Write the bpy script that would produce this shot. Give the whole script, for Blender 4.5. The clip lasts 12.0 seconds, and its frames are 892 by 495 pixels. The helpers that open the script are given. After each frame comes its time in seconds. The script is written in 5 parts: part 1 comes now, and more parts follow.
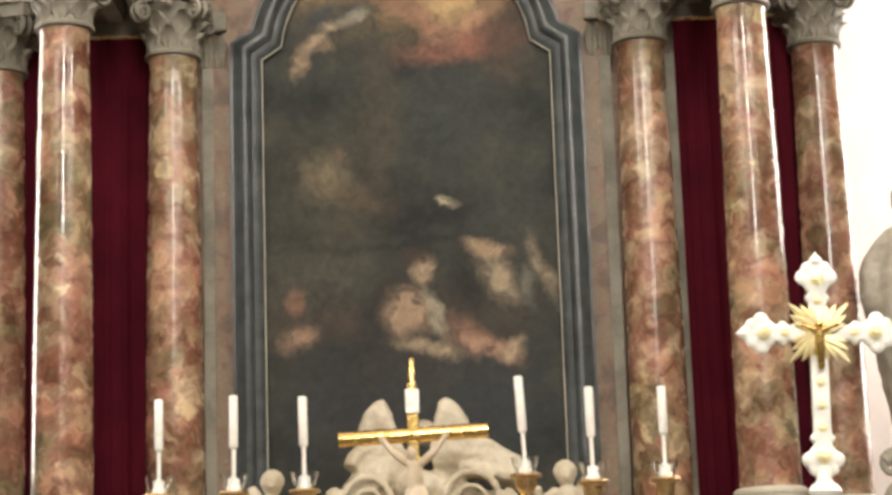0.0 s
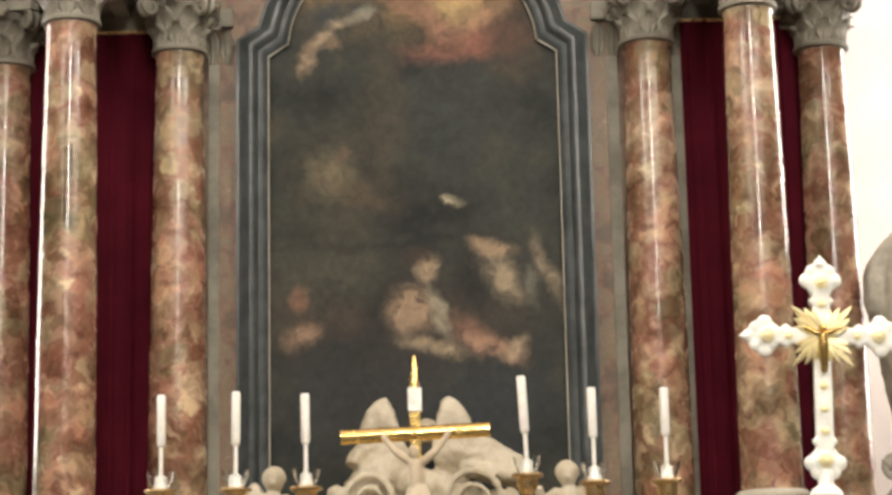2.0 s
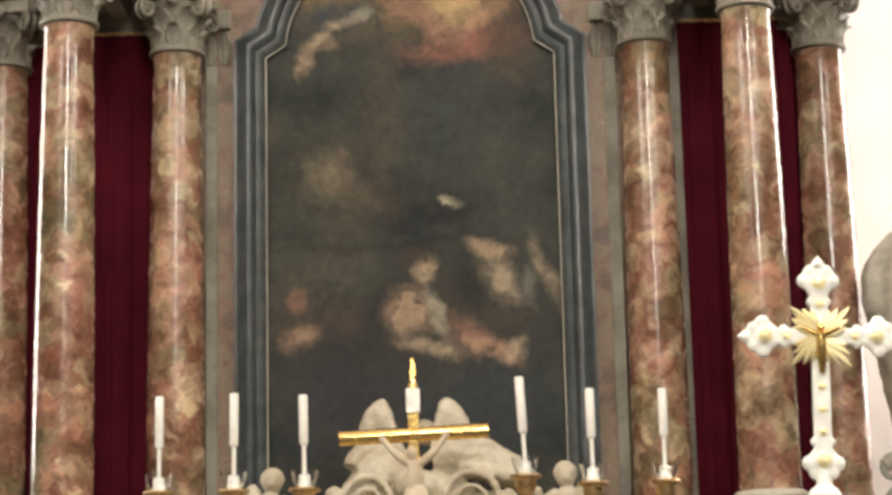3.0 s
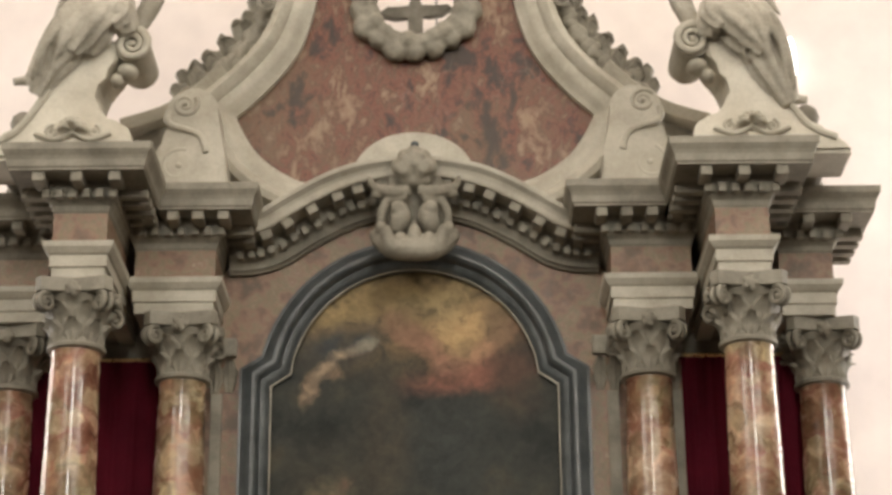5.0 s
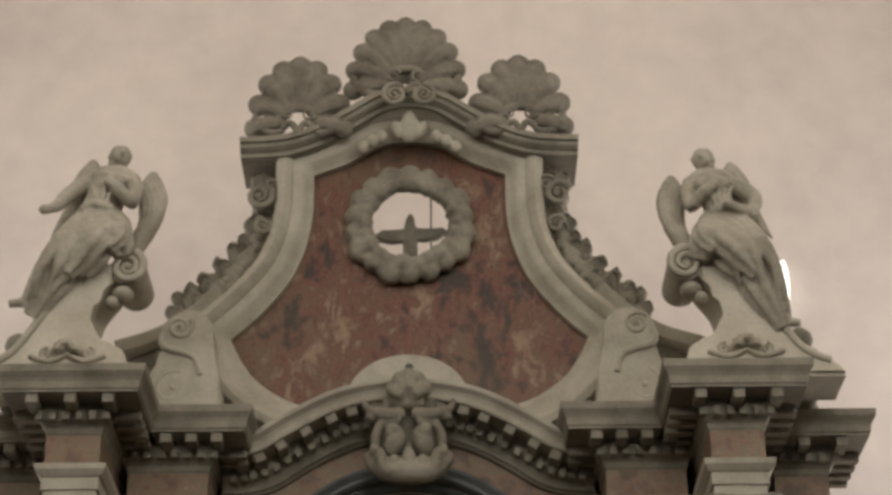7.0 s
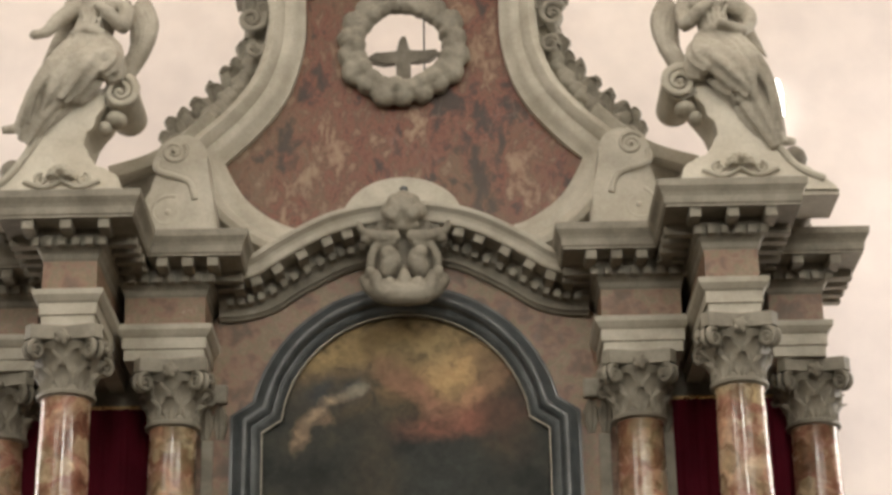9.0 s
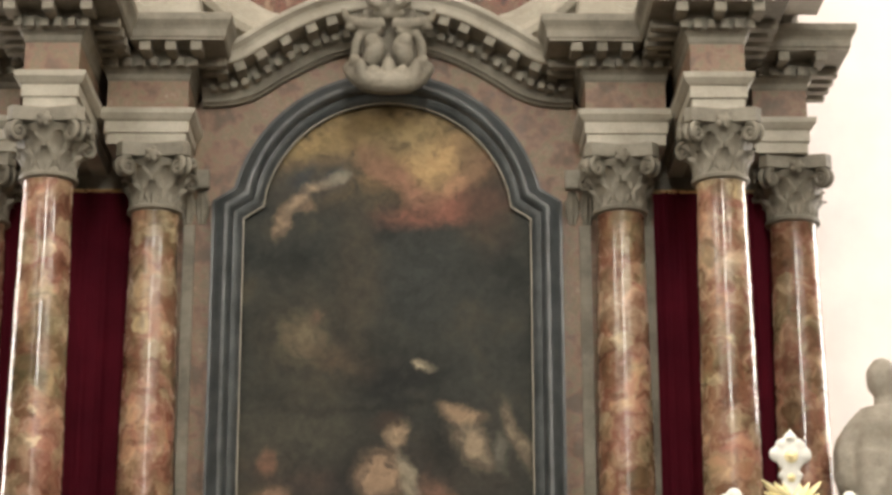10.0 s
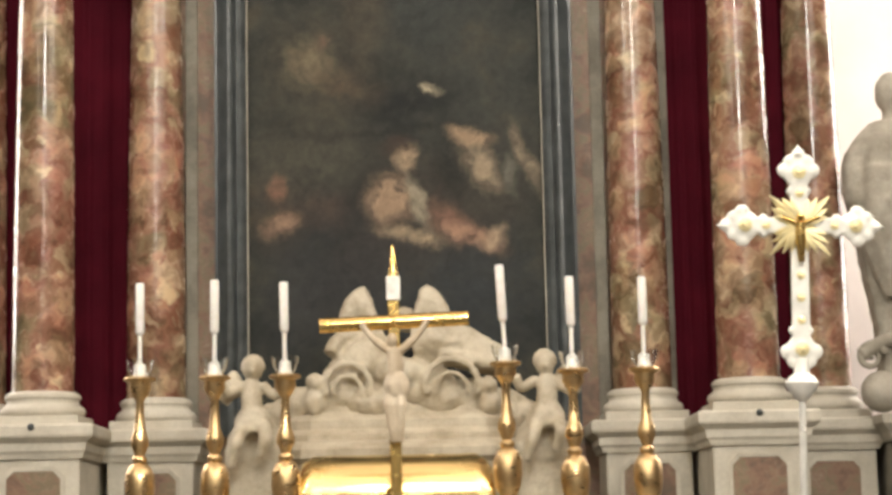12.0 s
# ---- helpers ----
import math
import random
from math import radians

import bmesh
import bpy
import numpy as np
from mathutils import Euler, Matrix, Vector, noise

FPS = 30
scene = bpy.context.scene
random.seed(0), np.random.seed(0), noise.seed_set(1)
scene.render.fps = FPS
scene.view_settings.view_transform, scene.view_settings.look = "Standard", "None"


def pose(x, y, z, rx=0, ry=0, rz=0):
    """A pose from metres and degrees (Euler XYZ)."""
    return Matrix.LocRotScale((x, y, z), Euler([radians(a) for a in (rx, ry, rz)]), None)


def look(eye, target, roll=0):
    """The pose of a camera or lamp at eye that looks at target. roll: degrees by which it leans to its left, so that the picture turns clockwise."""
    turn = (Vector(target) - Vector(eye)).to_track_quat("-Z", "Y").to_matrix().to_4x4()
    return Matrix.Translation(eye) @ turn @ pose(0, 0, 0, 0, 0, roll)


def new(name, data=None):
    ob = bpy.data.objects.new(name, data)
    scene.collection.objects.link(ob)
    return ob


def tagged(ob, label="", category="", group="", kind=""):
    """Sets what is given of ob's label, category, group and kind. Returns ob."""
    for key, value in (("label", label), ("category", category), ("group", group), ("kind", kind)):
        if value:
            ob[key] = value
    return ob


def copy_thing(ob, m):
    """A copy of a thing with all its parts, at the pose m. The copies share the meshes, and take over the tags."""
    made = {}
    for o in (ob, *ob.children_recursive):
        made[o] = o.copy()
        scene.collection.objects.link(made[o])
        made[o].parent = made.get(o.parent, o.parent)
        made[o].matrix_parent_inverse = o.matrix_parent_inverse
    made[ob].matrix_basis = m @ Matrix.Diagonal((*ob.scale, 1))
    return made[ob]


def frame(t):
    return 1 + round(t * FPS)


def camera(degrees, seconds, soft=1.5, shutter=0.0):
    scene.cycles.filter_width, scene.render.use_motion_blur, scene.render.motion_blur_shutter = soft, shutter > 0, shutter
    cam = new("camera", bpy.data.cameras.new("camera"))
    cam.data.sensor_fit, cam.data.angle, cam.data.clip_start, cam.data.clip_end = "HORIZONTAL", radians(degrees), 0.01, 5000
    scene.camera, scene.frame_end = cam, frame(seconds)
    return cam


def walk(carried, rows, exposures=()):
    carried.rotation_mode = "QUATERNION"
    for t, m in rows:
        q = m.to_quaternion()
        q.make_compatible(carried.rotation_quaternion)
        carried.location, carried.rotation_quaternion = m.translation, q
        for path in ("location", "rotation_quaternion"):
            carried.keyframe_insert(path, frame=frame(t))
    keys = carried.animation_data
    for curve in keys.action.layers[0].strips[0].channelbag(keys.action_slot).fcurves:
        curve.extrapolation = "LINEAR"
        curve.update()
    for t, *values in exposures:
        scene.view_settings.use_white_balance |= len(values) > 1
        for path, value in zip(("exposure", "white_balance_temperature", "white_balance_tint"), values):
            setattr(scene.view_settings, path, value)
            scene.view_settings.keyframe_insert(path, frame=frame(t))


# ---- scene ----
cam = camera(24.85, 12.0, soft=3.2)
EYE = (0.26, -14.4, 1.65)
# seconds, yaw, pitch, roll of a hand-held camera that only turns
ROWS = [
    (0.0, 0.038, 11.58, -1.905),
    (0.5, 0.529, 11.608, -1.414),
    (1.0, 0.403, 11.728, -1.087),
    (1.5, 0.203, 11.583, -1.111),
    (2.0, 0.165, 11.551, -1.21),
    (2.5, 0.257, 11.244, -1.406),
    (2.7, 0.15, 11.12, -1.464),
    (3.5, 0.07, 13.9, -0.9),
    (4.3, -0.001, 18.525, -0.309),
    (4.5, -0.134, 19.181, -0.412),
    (5.0, 0.075, 20.918, -0.495),
    (5.5, 0.118, 22.976, -0.407),
    (6.0, -0.076, 24.73, -0.17),
    (6.5, -0.239, 26.185, -0.293),
    (6.7, -0.19, 26.652, -0.387),
    (7.5, -0.3, 27.6, -0.72),
    (8.3, -0.423, 25.662, -1.048),
    (8.5, -0.295, 24.684, -1.025),
    (9.0, -0.257, 22.172, -1.139),
    (9.5, -0.309, 20.225, -0.886),
    (10.0, -0.701, 16.219, -0.106),
    (10.5, -0.607, 13.001, -0.062),
    (11.0, -0.799, 10.9, -0.42),
    (11.5, -0.353, 10.104, -0.851),
    (12.0, -0.385, 8.397, -1.186),
]
EXPOSURES = [(0.0, -0.16), (1.0, -0.26), (2.7, -0.26), (4.3, -0.95), (4.8, -0.78), (5.5, -0.6), (6.0, -1.05), (6.5, -1.62), (8.5, -1.55), (9.0, -0.9), (9.5, -0.62), (10.5, -0.38), (11.2, -0.34), (12.0, -0.28)]
walk(cam, [(t, pose(*EYE, 90 + pitch, 0, yaw) @ pose(0, 0, 0, 0, 0, roll)) for t, yaw, pitch, roll in ROWS], EXPOSURES)

# ---- world and light ----
world = bpy.data.worlds.new("sky")
scene.world = world
world.use_nodes = True
sky = world.node_tree.nodes.new("ShaderNodeTexSky")
sky.sky_type, sky.sun_disc = "NISHITA", False
sky.sun_elevation, sky.sun_rotation = radians(40), radians(200)
world.node_tree.nodes["Background"].inputs["Strength"].default_value = 0.12
world.node_tree.links.new(sky.outputs[0], world.node_tree.nodes["Background"].inputs["Color"])


def window_light(name, where, target, width, height, power, color=(1.0, 0.95, 0.88)):
    lamp = bpy.data.lights.new(name, "AREA")
    lamp.shape, lamp.size, lamp.size_y = "RECTANGLE", width, height
    lamp.energy, lamp.color = power, color
    ob = new(name, lamp)
    ob.matrix_world = look(where, target)
    return ob


HALL_X, HALL_BACK, HALL_FRONT, SPRING, CROWN = 8.0, 3.4, -27.0, 14.0, 19.5
SIDE_WINDOWS = [(2.4, 1.5, 3.6, 10.6), (-4.2, 3.0, 10.6, 13.9), (-12.0, 3.0, 9.6, 13.8), (-19.5, 3.0, 9.6, 13.8)]
for side in (-1, 1):
    for i, (wy, ww, z0, z1) in enumerate(SIDE_WINDOWS):
        window_light("window_light", (side * (HALL_X - 0.02), wy, (z0 + z1) / 2), (0, wy, (z0 + z1) / 2), ww, z1 - z0,
                     (1000 if side > 0 else 800) if i == 0 else (330, 1250, 1000)[i - 1] * (1.08 if side > 0 else 0.92), (1.0, 0.94, 0.83) if i else (1.0, 0.935, 0.88))
window_light("window_light", (1.0, HALL_FRONT + 0.02, 13.2), (1.0, 0, 13.2), 2.4, 7.0, 3300, (1.0, 0.96, 0.86))


# ---- materials ----
def material(name, rough=0.6, metal=0.0):
    m = bpy.data.materials.new(name)
    m.use_nodes = True
    bsdf = m.node_tree.nodes["Principled BSDF"]
    bsdf.inputs["Roughness"].default_value, bsdf.inputs["Metallic"].default_value = rough, metal
    return m, m.node_tree, bsdf


def node(tree, kind, inputs=(), **props):
    n = tree.nodes.new(kind)
    for key, value in props.items():
        setattr(n, key, value)
    for key, value in dict(inputs).items():
        if hasattr(value, "is_output"):
            tree.links.new(value, n.inputs[key])
        else:
            n.inputs[key].default_value = value
    return n


def ramp(tree, fac, stops):
    n = tree.nodes.new("ShaderNodeValToRGB")
    els = n.color_ramp.elements
    while len(els) < len(stops):
        els.new(0.5)
    for e, (at, col) in zip(els, stops):
        e.position, e.color = at, (*col, 1)
    tree.links.new(fac, n.inputs[0])
    return n.outputs[0]


def mixed(tree, fac, a, b, blend="MIX"):
    n = node(tree, "ShaderNodeMix", data_type="RGBA", blend_type=blend)
    for key, value in (("Factor", fac), ("A", a), ("B", b)):
        sock = [s for s in n.inputs if s.name == key and (s.type == "RGBA" or key == "Factor" and s.type == "VALUE")][0]
        if hasattr(value, "is_output"):
            tree.links.new(value, sock)
        else:
            sock.default_value = value if key == "Factor" else (*value, 1)
    return [s for s in n.outputs if s.type == "RGBA"][0]


def bump(tree, bsdf, height, strength, distance=0.01):
    b = node(tree, "ShaderNodeBump", {"Height": height, "Strength": strength, "Distance": distance})
    tree.links.new(b.outputs[0], bsdf.inputs["Normal"])


def coords(tree, per_object=True):
    tc = node(tree, "ShaderNodeTexCoord").outputs["Object"]
    if not per_object:
        return tc
    info = node(tree, "ShaderNodeObjectInfo").outputs["Random"]
    shift = node(tree, "ShaderNodeVectorMath", {0: info, 1: (37.0, 23.0, 51.0)}, operation="MULTIPLY").outputs[0]
    return node(tree, "ShaderNodeVectorMath", {0: tc, 1: shift}, operation="ADD").outputs[0]


def stone(name, light, dark, rough=0.65, scale=3.0):
    m, t, b = material(name, rough)
    co = coords(t)
    big = node(t, "ShaderNodeTexNoise", {"Vector": co, "Scale": scale, "Detail": 5.0, "Roughness": 0.6}).outputs["Fac"]
    small = node(t, "ShaderNodeTexNoise", {"Vector": co, "Scale": scale * 14, "Detail": 4.0}).outputs["Fac"]
    c = ramp(t, big, [(0.32, dark), (0.62, light)])
    c = mixed(t, 0.16, c, ramp(t, small, [(0.35, tuple(v * 0.7 for v in dark)), (0.65, light)]))
    stain = node(t, "ShaderNodeTexNoise", {"Vector": co, "Scale": scale * 0.55, "Detail": 7.0, "Roughness": 0.7}).outputs["Fac"]
    c = mixed(t, ramp(t, stain, [(0.5, (0, 0, 0)), (0.72, (0.45, 0.45, 0.45))]), c, tuple(v * f for v, f in zip(dark, (0.78, 0.72, 0.62))))
    t.links.new(c, b.inputs["Base Color"])
    bump(t, b, small, 0.25, 0.006)
    return m


def breccia(name, stops, rough, scale=1.0, dull=0.0, veins=1.0, fine_part=0.42, second=None, upright=1.0):
    """Veined and clouded red marble."""
    m, t, b = material(name, rough)
    co = node(t, "ShaderNodeMapping", {"Vector": coords(t), "Scale": (1.0, 1.0, upright)}).outputs[0]
    warp = node(t, "ShaderNodeTexNoise", {"Vector": co, "Scale": 4.0 * scale, "Detail": 4.0}).outputs["Color"]
    wv = node(t, "ShaderNodeVectorMath", {0: warp, 1: (0.16, 0.16, 0.16)}, operation="MULTIPLY").outputs[0]
    cw = node(t, "ShaderNodeVectorMath", {0: co, 1: wv}, operation="ADD").outputs[0]
    cloud = node(t, "ShaderNodeTexNoise", {"Vector": cw, "Scale": 2.6 * scale, "Detail": 6.0, "Roughness": 0.62}).outputs["Fac"]
    mid = node(t, "ShaderNodeTexNoise", {"Vector": cw, "Scale": 9.0 * scale, "Detail": 6.0, "Roughness": 0.68}).outputs["Fac"]
    cells = node(t, "ShaderNodeTexVoronoi", {"Vector": cw, "Scale": 13.0 * scale}, feature="SMOOTH_F1")
    patch = node(t, "ShaderNodeSeparateColor", {0: cells.outputs["Color"]}).outputs[0]
    both = node(t, "ShaderNodeMath", {0: mid, 1: fine_part, 2: cloud}, operation="MULTIPLY_ADD").outputs[0]
    both = node(t, "ShaderNodeMath", {0: patch, 1: 0.10, 2: both}, operation="MULTIPLY_ADD").outputs[0]
    both = node(t, "ShaderNodeMath", {0: both, 1: 0.05 + fine_part * 0.5}, operation="SUBTRACT").outputs[0]
    c = ramp(t, both, stops)
    if second:
        zone = node(t, "ShaderNodeTexNoise", {"Vector": co, "Scale": 1.5, "Detail": 4.0, "Roughness": 0.6}).outputs["Fac"]
        c = mixed(t, ramp(t, zone, [(0.46, (0, 0, 0)), (0.56, (0.9, 0.9, 0.9))]), c, ramp(t, both, second))
    edge = node(t, "ShaderNodeTexVoronoi", {"Vector": cw, "Scale": 6.0 * scale}, feature="DISTANCE_TO_EDGE").outputs["Distance"]
    vein = ramp(t, edge, [(0.0, (0.6, 0.6, 0.6)), (0.045, (0, 0, 0))])
    gate = node(t, "ShaderNodeTexNoise", {"Vector": co, "Scale": 2.3 * scale, "Detail": 2.0}).outputs["Fac"]
    gated = node(t, "ShaderNodeMath", {0: vein, 1: ramp(t, gate, [(0.5, (0, 0, 0)), (0.62, (1, 1, 1))])}, operation="MULTIPLY").outputs[0]
    gated = node(t, "ShaderNodeMath", {0: gated, 1: veins}, operation="MULTIPLY").outputs[0]
    c = mixed(t, gated, c, (0.50, 0.42, 0.33))
    if dull:
        c = mixed(t, dull, c, (0.17, 0.135, 0.09))
    t.links.new(c, b.inputs["Base Color"])
    fine = node(t, "ShaderNodeTexNoise", {"Vector": co, "Scale": 24.0, "Detail": 3.0}).outputs["Fac"]
    t.links.new(ramp(t, fine, [(0.3, (rough * 0.7,) * 3), (0.7, (rough * 1.4,) * 3)]), b.inputs["Roughness"])
    return m


RED = [(0.34, (0.085, 0.042, 0.028)), (0.41, (0.185, 0.075, 0.05)), (0.46, (0.28, 0.125, 0.085)), (0.50, (0.31, 0.175, 0.115)), (0.54, (0.20, 0.155, 0.085)), (0.58, (0.34, 0.235, 0.15)), (0.63, (0.27, 0.13, 0.09)), (0.72, (0.50, 0.39, 0.28))]
OLIVE = [(0.34, (0.07, 0.05, 0.026)), (0.42, (0.16, 0.12, 0.062)), (0.47, (0.26, 0.205, 0.12)), (0.51, (0.33, 0.25, 0.155)), (0.55, (0.18, 0.14, 0.075)), (0.60, (0.36, 0.28, 0.18)), (0.64, (0.24, 0.12, 0.08)), (0.72, (0.52, 0.44, 0.325))]
GABLE_RED = [(0.34, (0.032, 0.0156, 0.0091)), (0.42, (0.084, 0.0265, 0.0154)), (0.47, (0.136, 0.039, 0.021)), (0.51, (0.16, 0.0663, 0.0364)), (0.54, (0.108, 0.0359, 0.0196)), (0.58, (0.104, 0.0546, 0.028)), (0.62, (0.176, 0.0897, 0.0518)), (0.72, (0.24, 0.156, 0.098))]
GABLE_BROWN = [(0.34, (0.04, 0.0234, 0.0126)), (0.42, (0.088, 0.0468, 0.0238)), (0.48, (0.128, 0.0624, 0.0322)), (0.53, (0.144, 0.078, 0.042)), (0.58, (0.108, 0.0624, 0.0322)), (0.64, (0.152, 0.0897, 0.0518)), (0.72, (0.208, 0.1404, 0.0875))]


def clast_marble(name, rough):
    """Polished breccia: rounded brown-red and cream clasts in a tan, pink and olive ground."""
    m, t, b = material(name, rough)
    co = coords(t)
    warp = node(t, "ShaderNodeTexNoise", {"Vector": co, "Scale": 7.0, "Detail": 3.0}).outputs["Color"]
    wv = node(t, "ShaderNodeVectorMath", {0: warp, 1: (0.2, 0.2, 0.26)}, operation="MULTIPLY").outputs[0]
    cw = node(t, "ShaderNodeVectorMath", {0: co, 1: wv}, operation="ADD").outputs[0]
    zone = node(t, "ShaderNodeTexNoise", {"Vector": cw, "Scale": 1.8, "Detail": 3.0, "Roughness": 0.55}).outputs["Fac"]
    c = ramp(t, zone, [(0.33, (0.14, 0.115, 0.065)), (0.42, (0.27, 0.20, 0.125)), (0.48, (0.31, 0.17, 0.12)), (0.54, (0.24, 0.095, 0.07)), (0.60, (0.33, 0.19, 0.135)), (0.70, (0.44, 0.33, 0.235))])
    for scale, low, high, shades in ((4.0, 0.68, 0.48, ((0.14, 0.042, 0.028), (0.21, 0.078, 0.046), (0.105, 0.078, 0.038))), (7.0, 0.66, 0.44, ((0.46, 0.36, 0.24), (0.21, 0.075, 0.05), (0.38, 0.25, 0.16))), (20.0, 0.62, 0.42, ((0.14, 0.07, 0.045), (0.46, 0.36, 0.25), (0.28, 0.12, 0.08)))):
        v = node(t, "ShaderNodeTexVoronoi", {"Vector": cw, "Scale": scale}, feature="F1")
        rnd = node(t, "ShaderNodeSeparateColor", {0: v.outputs["Color"]})
        disc = node(t, "ShaderNodeMapRange", {"Value": v.outputs["Distance"], "From Min": low + 0.08, "From Max": high, "To Min": 0.0, "To Max": 0.72 if scale < 15 else 0.3}, interpolation_type="SMOOTHSTEP").outputs[0]
        gate = ramp(t, rnd.outputs[0], [(0.5, (0, 0, 0)), (0.56, (1, 1, 1))])
        fac = node(t, "ShaderNodeMath", {0: disc, 1: gate}, operation="MULTIPLY").outputs[0]
        c = mixed(t, fac, c, ramp(t, rnd.outputs[1], [(0.2, shades[0]), (0.5, shades[1]), (0.8, shades[2])]))
    grain = node(t, "ShaderNodeTexNoise", {"Vector": cw, "Scale": 26.0, "Detail": 4.0}).outputs["Fac"]
    c = mixed(t, 0.13, c, ramp(t, grain, [(0.32, (0.12, 0.06, 0.04)), (0.5, (0.30, 0.19, 0.12)), (0.68, (0.52, 0.41, 0.29))]))
    drift = node(t, "ShaderNodeTexNoise", {"Vector": cw, "Scale": 1.1, "Detail": 2.0}).outputs["Fac"]
    tint = ramp(t, drift, [(0.36, (0.84, 0.88, 0.78)), (0.46, (1.05, 1.09, 1.04)), (0.54, (1.08, 1.09, 1.06)), (0.64, (0.99, 0.92, 0.87))])
    c = node(t, "ShaderNodeVectorMath", {0: c, 1: tint}, operation="MULTIPLY").outputs[0]
    cloud = node(t, "ShaderNodeTexNoise", {"Vector": cw, "Scale": 4.5, "Detail": 3.0, "Roughness": 0.6}).outputs["Fac"]
    depth = ramp(t, cloud, [(0.36, (0.5, 0.48, 0.44)), (0.46, (0.85, 0.84, 0.82)), (0.55, (1.0, 1.0, 1.0)), (0.64, (1.5, 1.5, 1.42))])
    c = node(t, "ShaderNodeVectorMath", {0: c, 1: depth}, operation="MULTIPLY").outputs[0]
    t.links.new(c, b.inputs["Base Color"])
    t.links.new(ramp(t, cloud, [(0.38, (rough * 0.7,) * 3), (0.62, (rough * 1.7,) * 3)]), b.inputs["Roughness"])
    bump(t, b, cloud, 0.12, 0.01)
    return m


M_COLUMN = clast_marble("polished_red_marble", 0.2)
M_PANEL = breccia("red_marble_panel", GABLE_RED, 0.45, 1.25, 0.0, 0.15, 0.9, GABLE_BROWN, 0.6)
M_FRIEZE = breccia("dull_red_marble", RED, 0.5, 1.3, 0.52, 0.4)
M_STONE = stone("grey_limestone", (0.30, 0.275, 0.222), (0.135, 0.12, 0.092))
M_STONE_LIGHT = stone("pale_limestone", (0.48, 0.448, 0.372), (0.31, 0.283, 0.226))
M_PED = stone("palest_limestone", (0.62, 0.58, 0.49), (0.45, 0.415, 0.34))
M_STATUE = stone("weathered_statue_stone", (0.46, 0.425, 0.355), (0.26, 0.236, 0.19), 0.75, 4.0)
# Darker copy of the statue stone; the shells' shade is put into its colour.
M_SHELL = stone("darkened_statue_stone", (0.25, 0.228, 0.186), (0.115, 0.102, 0.08), 0.8, 4.0)
M_ALABASTER = stone("warm_white_marble", (0.60, 0.54, 0.42), (0.36, 0.30, 0.21), 0.5, 5.0)
M_IVORY = stone("old_ivory", (0.66, 0.56, 0.42), (0.46, 0.36, 0.24), 0.45, 6.0)
M_SLATE = stone("dark_slate_marble", (0.085, 0.095, 0.098), (0.036, 0.042, 0.044), 0.3, 6.0)
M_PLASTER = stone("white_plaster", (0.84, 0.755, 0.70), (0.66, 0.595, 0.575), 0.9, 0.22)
# Unseen nave walls and floor: dark so little light bounces up under the cornices.
M_NAVE = stone("dark_nave_plaster", (0.17, 0.15, 0.125), (0.13, 0.115, 0.095), 0.9, 0.4)
M_FLOOR = stone("floor_stone", (0.085, 0.07, 0.056), (0.05, 0.042, 0.034), 0.45)


def metal(name, color, rough):
    m, t, b = material(name, rough, 1.0)
    n = node(t, "ShaderNodeTexNoise", {"Vector": coords(t), "Scale": 18.0, "Detail": 4.0}).outputs["Fac"]
    t.links.new(ramp(t, n, [(0.3, tuple(v * 0.72 for v in color)), (0.65, color)]), b.inputs["Base Color"])
    t.links.new(ramp(t, n, [(0.3, (rough * 1.6,) * 3), (0.7, (rough * 0.7,) * 3)]), b.inputs["Roughness"])
    return m


M_GOLD = metal("polished_brass", (0.86, 0.60, 0.22), 0.2)
M_TABERNACLE, t_, b_ = material("smooth_gold", 0.22, 1.0)
b_.inputs["Base Color"].default_value = (0.95, 0.72, 0.32, 1)
n_ = node(t_, "ShaderNodeTexNoise", {"Vector": coords(t_), "Scale": 6.0, "Detail": 4.0}).outputs["Fac"]
t_.links.new(ramp(t_, n_, [(0.3, (0.18,) * 3), (0.7, (0.3,) * 3)]), b_.inputs["Roughness"])
M_BRONZE = metal("gilt_bronze", (0.70, 0.50, 0.26), 0.3)
M_SILVER = metal("silver_gilt", (0.97, 0.95, 0.88), 0.4)
M_SILVER.node_tree.nodes["Principled BSDF"].inputs["Metallic"].default_value = 0.08
M_RAYS = metal("gilt_rays", (1.0, 0.87, 0.5), 0.4)
M_RAYS.node_tree.nodes["Principled BSDF"].inputs["Metallic"].default_value = 0.35
M_PALEMETAL = metal("steel_tube", (0.9, 0.88, 0.82), 0.3)
M_PALEMETAL.node_tree.nodes["Principled BSDF"].inputs["Metallic"].default_value = 0.35

M_WAX, t_, b_ = material("white_wax", 0.45)
n_ = node(t_, "ShaderNodeTexNoise", {"Vector": coords(t_), "Scale": 25.0}).outputs["Fac"]
t_.links.new(ramp(t_, n_, [(0.3, (0.80, 0.76, 0.70)), (0.7, (0.88, 0.86, 0.82))]), b_.inputs["Base Color"])
b_.inputs["Subsurface Weight"].default_value, b_.inputs["Subsurface Radius"].default_value = 0.2, (0.02, 0.015, 0.01)

M_GLASS, t_, b_ = material("clear_glass", 0.05)
b_.inputs["Transmission Weight"].default_value = 1.0
b_.inputs["Base Color"].default_value = (0.95, 0.96, 0.95, 1)

